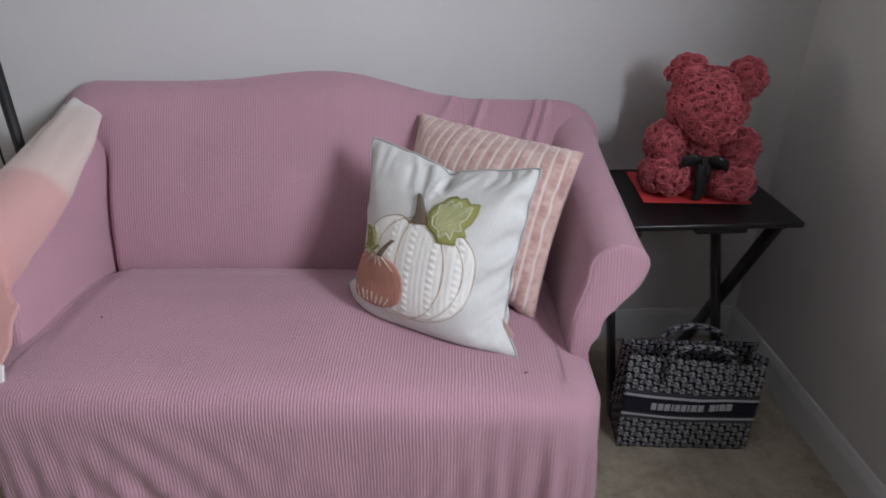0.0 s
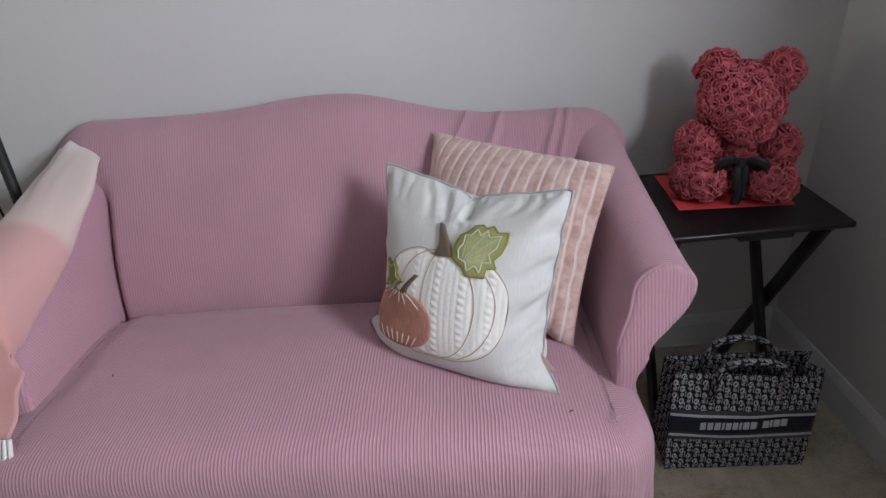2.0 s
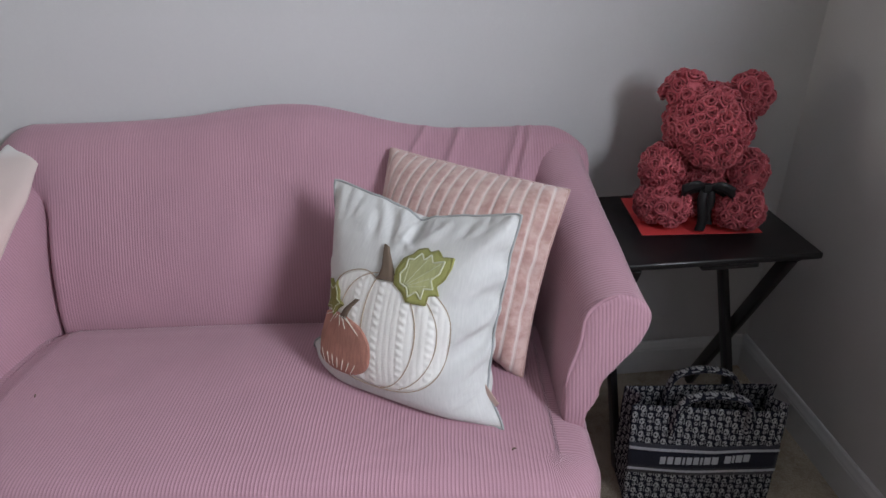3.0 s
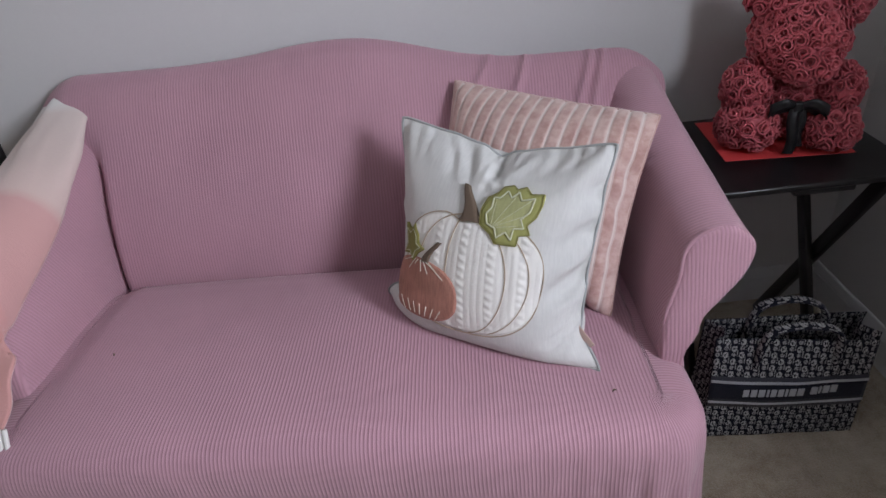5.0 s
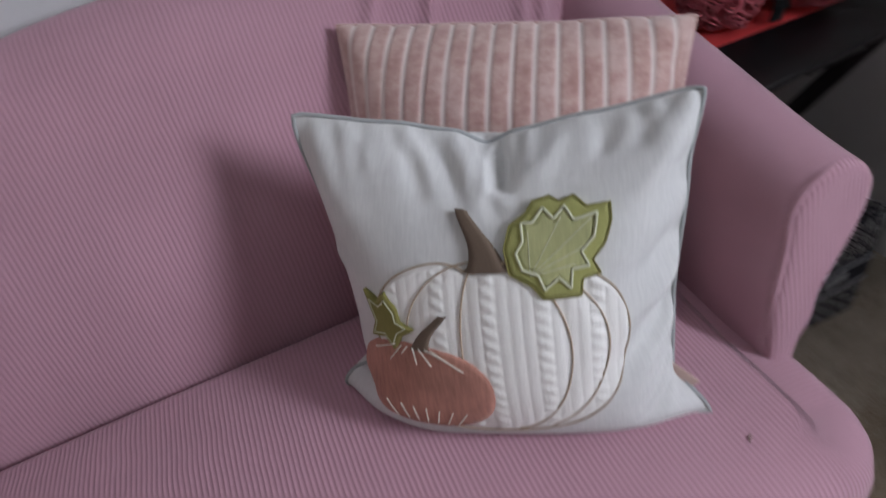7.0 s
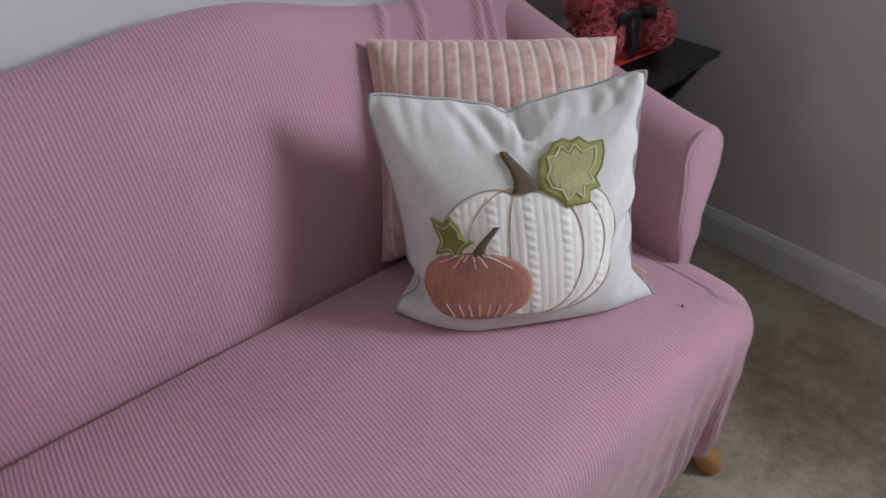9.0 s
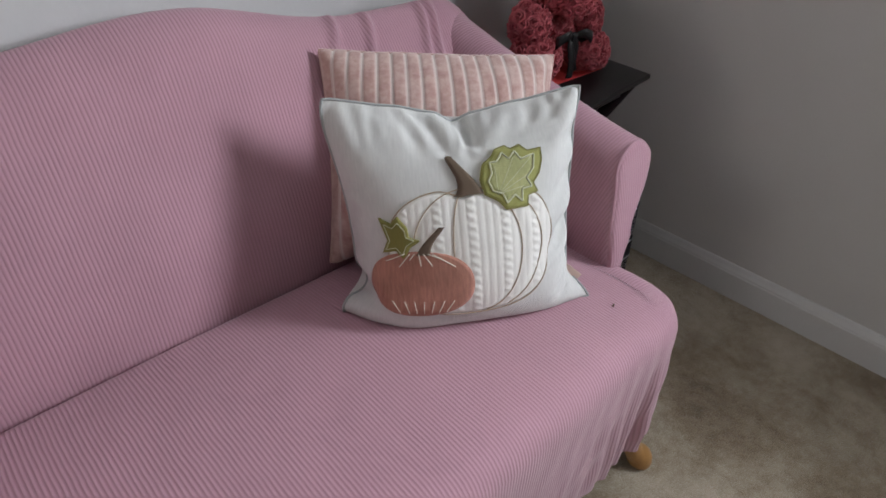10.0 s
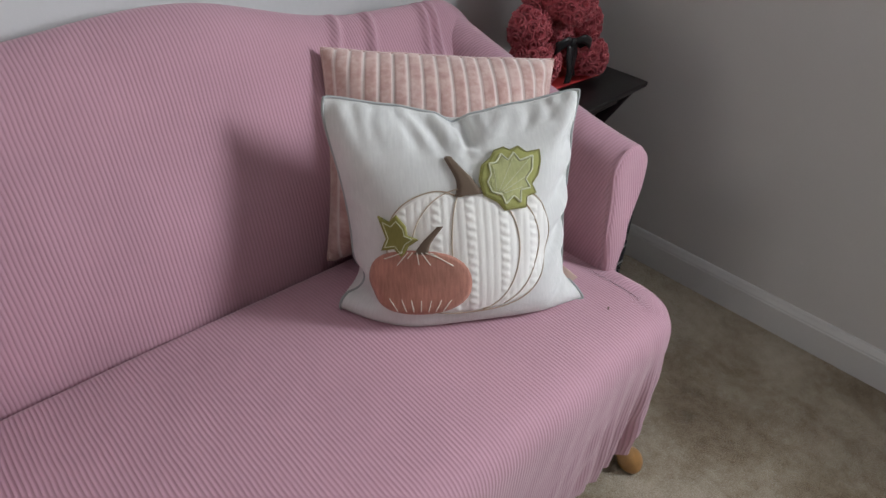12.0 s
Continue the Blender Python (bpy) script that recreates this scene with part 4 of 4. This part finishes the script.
BZ, BY = 0.108, -0.092
ribbon("loop", [(0, BY, BZ), (-0.026, BY - 0.014, BZ + 0.010), (-0.054, BY - 0.010, BZ - 0.006), (-0.050, BY + 0.004, BZ - 0.012), (-0.025, BY + 0.002, BZ - 0.004), (0, BY + 0.004, BZ)], 0.026, bow)
ribbon("loop", [(0, BY, BZ), (0.026, BY - 0.014, BZ + 0.010), (0.056, BY - 0.010, BZ - 0.008), (0.052, BY + 0.004, BZ - 0.014), (0.025, BY + 0.002, BZ - 0.004), (0, BY + 0.004, BZ)], 0.026, bow)
part("knot", box_bm(-0.009, 0.009, BY - 0.009, BY + 0.005, BZ - 0.011, BZ + 0.011, 0.004, 3), RIBBON, bow)
ribbon("tail", [(-0.004, BY, BZ), (-0.008, BY - 0.010, BZ - 0.03), (-0.002, BY - 0.016, BZ - 0.07), (-0.006, BY - 0.018, BZ - 0.100)], 0.022, bow, (1, 0, 0))
ribbon("tail", [(0.006, BY, BZ), (0.010, BY - 0.006, BZ - 0.03), (0.006, BY - 0.010, BZ - 0.06), (0.012, BY - 0.012, BZ - 0.085)], 0.020, bow, (1, 0, 0))


# ---------------- tote bag ----------------
def tote_material():
    """Dark navy jacquard with a pale broken motif in staggered rows and a plain band."""
    m, nt, b = nodes_of("navy_jacquard")
    uvn = nt.nodes.new("ShaderNodeUVMap").outputs["UV"]
    sep = nt.nodes.new("ShaderNodeSeparateXYZ")
    nt.links.new(uvn, sep.inputs[0])
    px, py = 0.0180, 0.036
    col = maths(nt, "FLOOR", maths(nt, "DIVIDE", sep.outputs[0], px))
    fx = maths(nt, "FRACT", maths(nt, "DIVIDE", sep.outputs[0], px))
    fy = maths(nt, "FRACT", maths(nt, "ADD", maths(nt, "DIVIDE", sep.outputs[1], py), maths(nt, "MULTIPLY", col, 0.5)))

    def spot(cx, cy, rx, ry):
        dx = maths(nt, "DIVIDE", maths(nt, "SUBTRACT", fx, cx), rx)
        dy = maths(nt, "DIVIDE", maths(nt, "SUBTRACT", fy, cy), ry)
        return maths(nt, "ADD", maths(nt, "POWER", maths(nt, "ABSOLUTE", dx), 2.0), maths(nt, "POWER", maths(nt, "ABSOLUTE", dy), 2.0))
    ring = spot(0.42, 0.70, 0.36, 0.26)
    solid = maths(nt, "MULTIPLY", maths(nt, "LESS_THAN", ring, 1.0), maths(nt, "GREATER_THAN", spot(0.34, 0.70, 0.10, 0.10), 1.0))
    bar = maths(nt, "MULTIPLY", maths(nt, "LESS_THAN", maths(nt, "ABSOLUTE", maths(nt, "SUBTRACT", fx, 0.86)), 0.07), maths(nt, "LESS_THAN", maths(nt, "ABSOLUTE", maths(nt, "SUBTRACT", fy, 0.34)), 0.26))
    foot = maths(nt, "LESS_THAN", spot(0.40, 0.24, 0.28, 0.17), 1.0)
    torn = maths(nt, "GREATER_THAN", noise_node(nt, uvn, 240.0, 2.0), 0.44)
    motif = maths(nt, "MULTIPLY", maths(nt, "MAXIMUM", solid, maths(nt, "MULTIPLY", maths(nt, "MAXIMUM", bar, foot), 0.75)), torn)
    speck = noise_node(nt, uvn, 900.0, 2.0)
    motif = maths(nt, "MULTIPLY", maths(nt, "MAXIMUM", motif, 0.0), maths(nt, "ADD", maths(nt, "MULTIPLY", speck, 0.8), 0.4))
    nt.links.new(ramp(nt, motif, [(0.0, (0.012, 0.013, 0.022)), (0.95, (0.50, 0.50, 0.50))]), b.inputs["Base Color"])
    b.inputs["Roughness"].default_value = 0.9
    b.inputs["Specular IOR Level"].default_value = 0.2
    bump(nt, b, speck, 0.4, 0.001)
    return m


JACQUARD = tote_material()
NAVY = woven("navy_band", (0.013, 0.014, 0.024), 0.0018, 0.15, 0.3)
BANDGREY = woven("grey_navy_border", (0.05, 0.05, 0.062), 0.0018, 0.12, 0.3)
STRIPE = woven("pale_stripe", (0.46, 0.47, 0.50), 0.0018, 0.08, 0.3)

BAG_W, BAG_D, BAG_H = 0.352, 0.125, 0.304
bag = tagged(empty("tote_bag", 0.850, 1.524, 0, -5.4), "navy and white jacquard tote bag standing on the carpet", "bag")


def bag_face(x, z, front):
    """The depth of the bag's front or back sheet, which sags a little."""
    k = z / BAG_H
    sag = 0.010 * math.sin(math.pi * k) * math.cos(math.pi * x / BAG_W) + 0.005 * fbm(x * 9, z * 9, 2.0)
    return (-sag + 0.020 * k if front else BAG_D + sag - 0.03 * k)


def build_bag():
    n, m = 36, 34
    zs = np.linspace(0.0, BAG_H, m)
    for front, nm in ((True, "front_panel"), (False, "back_panel")):
        rows, uv = [], []
        for z in zs:
            w = BAG_W * (1 + 0.03 * z / BAG_H)
            top = 0.010 * fbm(z, 4.0)
            rows.append([(w * (i / n - 0.5) + top, bag_face(w * (i / n - 0.5), z, front), z - (0.028 * (z / BAG_H) * (i / n) if front else 0.005)) for i in range(n + 1)])
            uv.append([(w * (i / n - 0.5), z) for i in range(n + 1)])
        ob = sheet(nm, rows, JACQUARD, bag, "", uv, flip=not front)
        so = ob.modifiers.new("thickness", "SOLIDIFY")
        so.thickness, so.offset = 0.003, -1
    for side in (-1, 1):
        rows, uv = [], []
        for z in zs:
            w = BAG_W * (1 + 0.03 * z / BAG_H) * 0.497
            y0, y1 = bag_face(side * w, z, True), bag_face(side * w, z, False)
            rows.append([(side * (w - 0.030 * math.sin(math.pi * k) * (z / BAG_H) ** 0.7), lerp(y0, y1, k), z - 0.004) for k in np.linspace(0.02, 0.98, 13)])
            uv.append([(0.3 + k * BAG_D, z) for k in np.linspace(0, 1, 13)])
        ob = sheet("side_panel", rows, JACQUARD, bag, "folded-in side gusset", uv, flip=side < 0)
        so = ob.modifiers.new("thickness", "SOLIDIFY")
        so.thickness = 0.003
    part("base", box_bm(-BAG_W / 2 + 0.003, BAG_W / 2 - 0.003, 0.004, BAG_D - 0.004, 0.0, 0.006), JACQUARD, bag)

    def band(nm, z0, z1, material, lift, label):
        rows, uv = [], []
        for z in np.linspace(z0, z1, 6):
            w = BAG_W * (1 + 0.03 * z / BAG_H)
            rows.append([(w * (i / n - 0.5), bag_face(w * (i / n - 0.5), z, True) - lift, z - 0.028 * (z / BAG_H) * (i / n)) for i in range(n + 1)])
            uv.append([(w * (i / n - 0.5), z) for i in range(n + 1)])
        ob = sheet(nm, rows, material, bag, label, uv)
        so = ob.modifiers.new("thickness", "SOLIDIFY")
        so.thickness, so.offset = 0.002, -1
    band("border", 0.104, 0.198, BANDGREY, 0.002, "plain dark border")
    band("band", 0.124, 0.181, NAVY, 0.004, "plain navy band")
    band("stripe", 0.117, 0.124, STRIPE, 0.005, "pale woven stripe")
    band("stripe", 0.181, 0.188, STRIPE, 0.005, "pale woven stripe")
    # plain bars in place of the brand's lettering
    widths = [0.013, 0.013, 0.014, 0.005, 0.012, 0.012, 0.005, 0.014, 0.014, 0.0, 0.014, 0.005, 0.014, 0.014]
    x = -0.105
    bm = bmesh.new()
    for w in widths:
        if w == 0.0:
            x += 0.013
            continue
        y = bag_face(x, 0.153, True) - 0.0062
        box_bm(x, x + w, y - 0.001, y + 0.001, 0.141, 0.163, bm=bm)
        x += w + 0.0042
    part("marking", bm, STRIPE, bag, "pale woven mark on the band", False)
    for y, h in ((0.012, 0.03), (BAG_D - 0.035, 0.042)):
        pts = spline([(-0.085, y, BAG_H - 0.08), (-0.080, y - 0.004, BAG_H - 0.01), (-0.062, y + 0.002, BAG_H + h * 0.62), (-0.02, y + 0.006, BAG_H + h * 0.93), (0.03, y + 0.006, BAG_H + h * 0.9), (0.072, y + 0.002, BAG_H + h * 0.5), (0.086, y - 0.004, BAG_H - 0.01), (0.088, y, BAG_H - 0.08)], 40)
        rows, uv, s = [], [], 0.0
        for i, p in enumerate(pts):
            if i:
                s += (p - pts[i - 1]).length
            t = (pts[min(i + 1, 39)] - pts[max(i - 1, 0)]).normalized()
            side = Vector((0, 1, 0))
            nrm = t.cross(side).normalized()
            rows.append([p + (side * math.cos(a) * 0.013 + nrm * math.sin(a) * 0.006) for a in np.linspace(0, 2 * math.pi, 13)])
            uv.append([(a * 0.006, s) for a in np.linspace(0, 2 * math.pi, 13)])
        sheet("handle", rows, JACQUARD, bag, "rolled fabric handle", uv)


build_bag()


# ---------------- throw blanket over the arm ----------------
def throw_material():
    m, nt, b = nodes_of("ombre_pink_throw")
    uvn = nt.nodes.new("ShaderNodeUVMap").outputs["UV"]
    sep = nt.nodes.new("ShaderNodeSeparateXYZ")
    nt.links.new(uvn, sep.inputs[0])
    wob = maths(nt, "MULTIPLY", maths(nt, "SUBTRACT", noise_node(nt, uvn, 14.0), 0.5), 0.02)
    f = maths(nt, "ADD", sep.outputs[1], wob)
    nt.links.new(ramp(nt, f, [(0.0, (0.74, 0.73, 0.70)), (0.06, (0.72, 0.69, 0.66)), (0.10, (0.63, 0.53, 0.49)), (0.37, (0.60, 0.46, 0.42)), (0.40, (0.56, 0.33, 0.31)), (0.62, (0.55, 0.31, 0.295)), (0.66, (0.56, 0.295, 0.275)), (1.0, (0.56, 0.285, 0.265))]), b.inputs["Base Color"])
    b.inputs["Roughness"].default_value, b.inputs["Sheen Weight"].default_value = 0.95, 0.3
    b.inputs["Specular IOR Level"].default_value = 0.15
    st = nt.nodes.new("ShaderNodeMapping")
    st.inputs["Scale"].default_value = (0.2, 1, 1)
    nt.links.new(uvn, st.inputs[0])
    bump(nt, b, noise_node(nt, st.outputs[0], 330.0, 3.0), 0.45, 0.0015)
    return m


THROW = throw_material()
throw = tagged(empty("throw_blanket", SOFA_X, SOFA_Y, 0, SOFA_TURN), "pink ombre throw blanket with cream fringe over the loveseat arm", "blanket")


def build_throw():
    """It starts at the top of the arm near the back and runs forward over the crown and down the front."""
    rows, uv = [], []
    n, m = 60, 40
    edge = []
    for j in range(n + 1):
        k = j / n
        row, ru = [], []
        for i in range(m + 1):
            f = i / m
            q = lerp(0.96, 0.0, min(1.0, k / 0.62)) + 0.06 * (0.5 - f) * (1 - k)
            q = max(0.0, min(1.0, q))
            uc, zc = arm_crown(q)
            ang = lerp(lerp(1.0, -0.2, smooth01(k / 0.62)), 2.65, f)
            # across the scroll, from the inner face over the crown to the outer side
            r = 0.080
            du, dz = r * math.cos(math.pi - ang), r * math.sin(ang) * 0.95
            if f < 0.25:
                dz -= (0.004 + 0.030 * min(1.0, k / 0.62) ** 2) * smooth01((0.25 - f) / 0.25)
                du = lerp(du, -0.086, smooth01((0.25 - f) / 0.2) * smooth01(k / 0.3))
            u, z = uc - 0.012 + du, zc - 0.048 + dz
            v = lerp(arm_front(z), 0.43, q) - 0.004
            if k > 0.62:
                d = (k - 0.62) / 0.38
                z = lerp(z, zc - 0.05, smooth01(d * 1.6)) - 0.15 * max(0.0, d - 0.08)
                v = min(v, arm_front(z) - 0.006) - 0.030 * smooth01(d * 3.0) - 0.105 * smooth01((0.64 - z) / 0.14)
                u = lerp(u, uc - 0.145 + 0.205 * f, smooth01(d * 1.6))
            wr = 0.004 * fbm(f * 5, k * 9, 6.0) + 0.002 * math.sin(k * 38) * smooth01((k - 0.3) / 0.4)
            row.append((-(u + wr), v - wr, z + wr * 0.6))
            ru.append((f * 0.24, k))
        rows.append(row)
        uv.append(ru)
    ob = sheet("blanket", rows, THROW, throw, "", uv)
    so = ob.modifiers.new("thickness", "SOLIDIFY")
    so.thickness, so.offset = 0.006, 1
    rng = random.Random(8)
    for i in range(0, m + 1, 2):
        p = Vector(rows[-1][i])
        pts = [p, p + Vector((rng.uniform(-0.006, 0.006), rng.uniform(-0.032, -0.02), -0.05)), p + Vector((rng.uniform(-0.012, 0.012), rng.uniform(-0.054, -0.038), -0.10)), p + Vector((rng.uniform(-0.016, 0.016), rng.uniform(-0.066, -0.048), -0.145 + rng.uniform(-0.01, 0.01)))]
        part("tassel", tube_bm(spline(pts, 8), [0.004, 0.0045, 0.0045, 0.004, 0.004, 0.0045, 0.005, 0.003], 7), FRINGE, throw, "cream yarn tassel")


build_throw()


# ---------------- stand in the corner ----------------
stand = tagged(empty("light_stand", -0.905, 1.925, 0), "black metal tripod light stand behind the loveseat arm", "light stand")
part("pole", tube_bm([(0.0, 0, 0.10), (0.026, 0, 1.06)], 0.0135, 16), BLACKMETAL, stand)
part("pole", tube_bm([(0.026, 0, 1.05), (0.088, 0, 1.75)], 0.0115, 16), BLACKMETAL, stand)
part("collar", tube_bm([(0.025, 0, 1.02), (0.025, 0, 1.03), (0.027, 0, 1.085), (0.027, 0, 1.095)], [0.015, 0.021, 0.021, 0.014], 16), BLACKMETAL, stand)
part("knob", tube_bm([(0.040, -0.01, 1.06), (0.060, -0.02, 1.06)], [0.006, 0.010], 12), BLACKMETAL, stand)
for k in range(3):
    a = radians(100 + 120 * k)
    part("leg", tube_bm([(0.014 * math.cos(a), 0.014 * math.sin(a), 0.36), (0.10 * math.cos(a) if k != 0 else 0.09 * math.cos(a), 0.10 * math.sin(a) if k != 0 else 0.09 * math.sin(a), 0.008)], 0.008, 10), BLACKMETAL, stand)
part("cable", tube_bm(spline([(-0.03, -0.01, 1.30), (-0.075, 0.02, 1.10), (-0.078, 0.03, 0.95), (-0.045, 0.03, 0.84), (-0.055, 0.03, 0.70), (-0.03, 0.04, 0.45), (-0.06, 0.03, 0.006)], 50), 0.003, 8), BLACKMETAL, stand)


# ---------------- wall socket ----------------
socket = tagged(empty("wall_socket", RX1, 0.868, 0.50), "white plastic wall socket plate low on the wall", "socket")
part("plate", box_bm(-0.006, 0.0, -0.036, 0.036, -0.058, 0.058, 0.002), TRIM, socket)
for dz in (-0.02, 0.02):
    part("outlet", box_bm(-0.008, -0.004, -0.016, 0.016, dz - 0.014, dz + 0.014, 0.002), TRIM, socket)
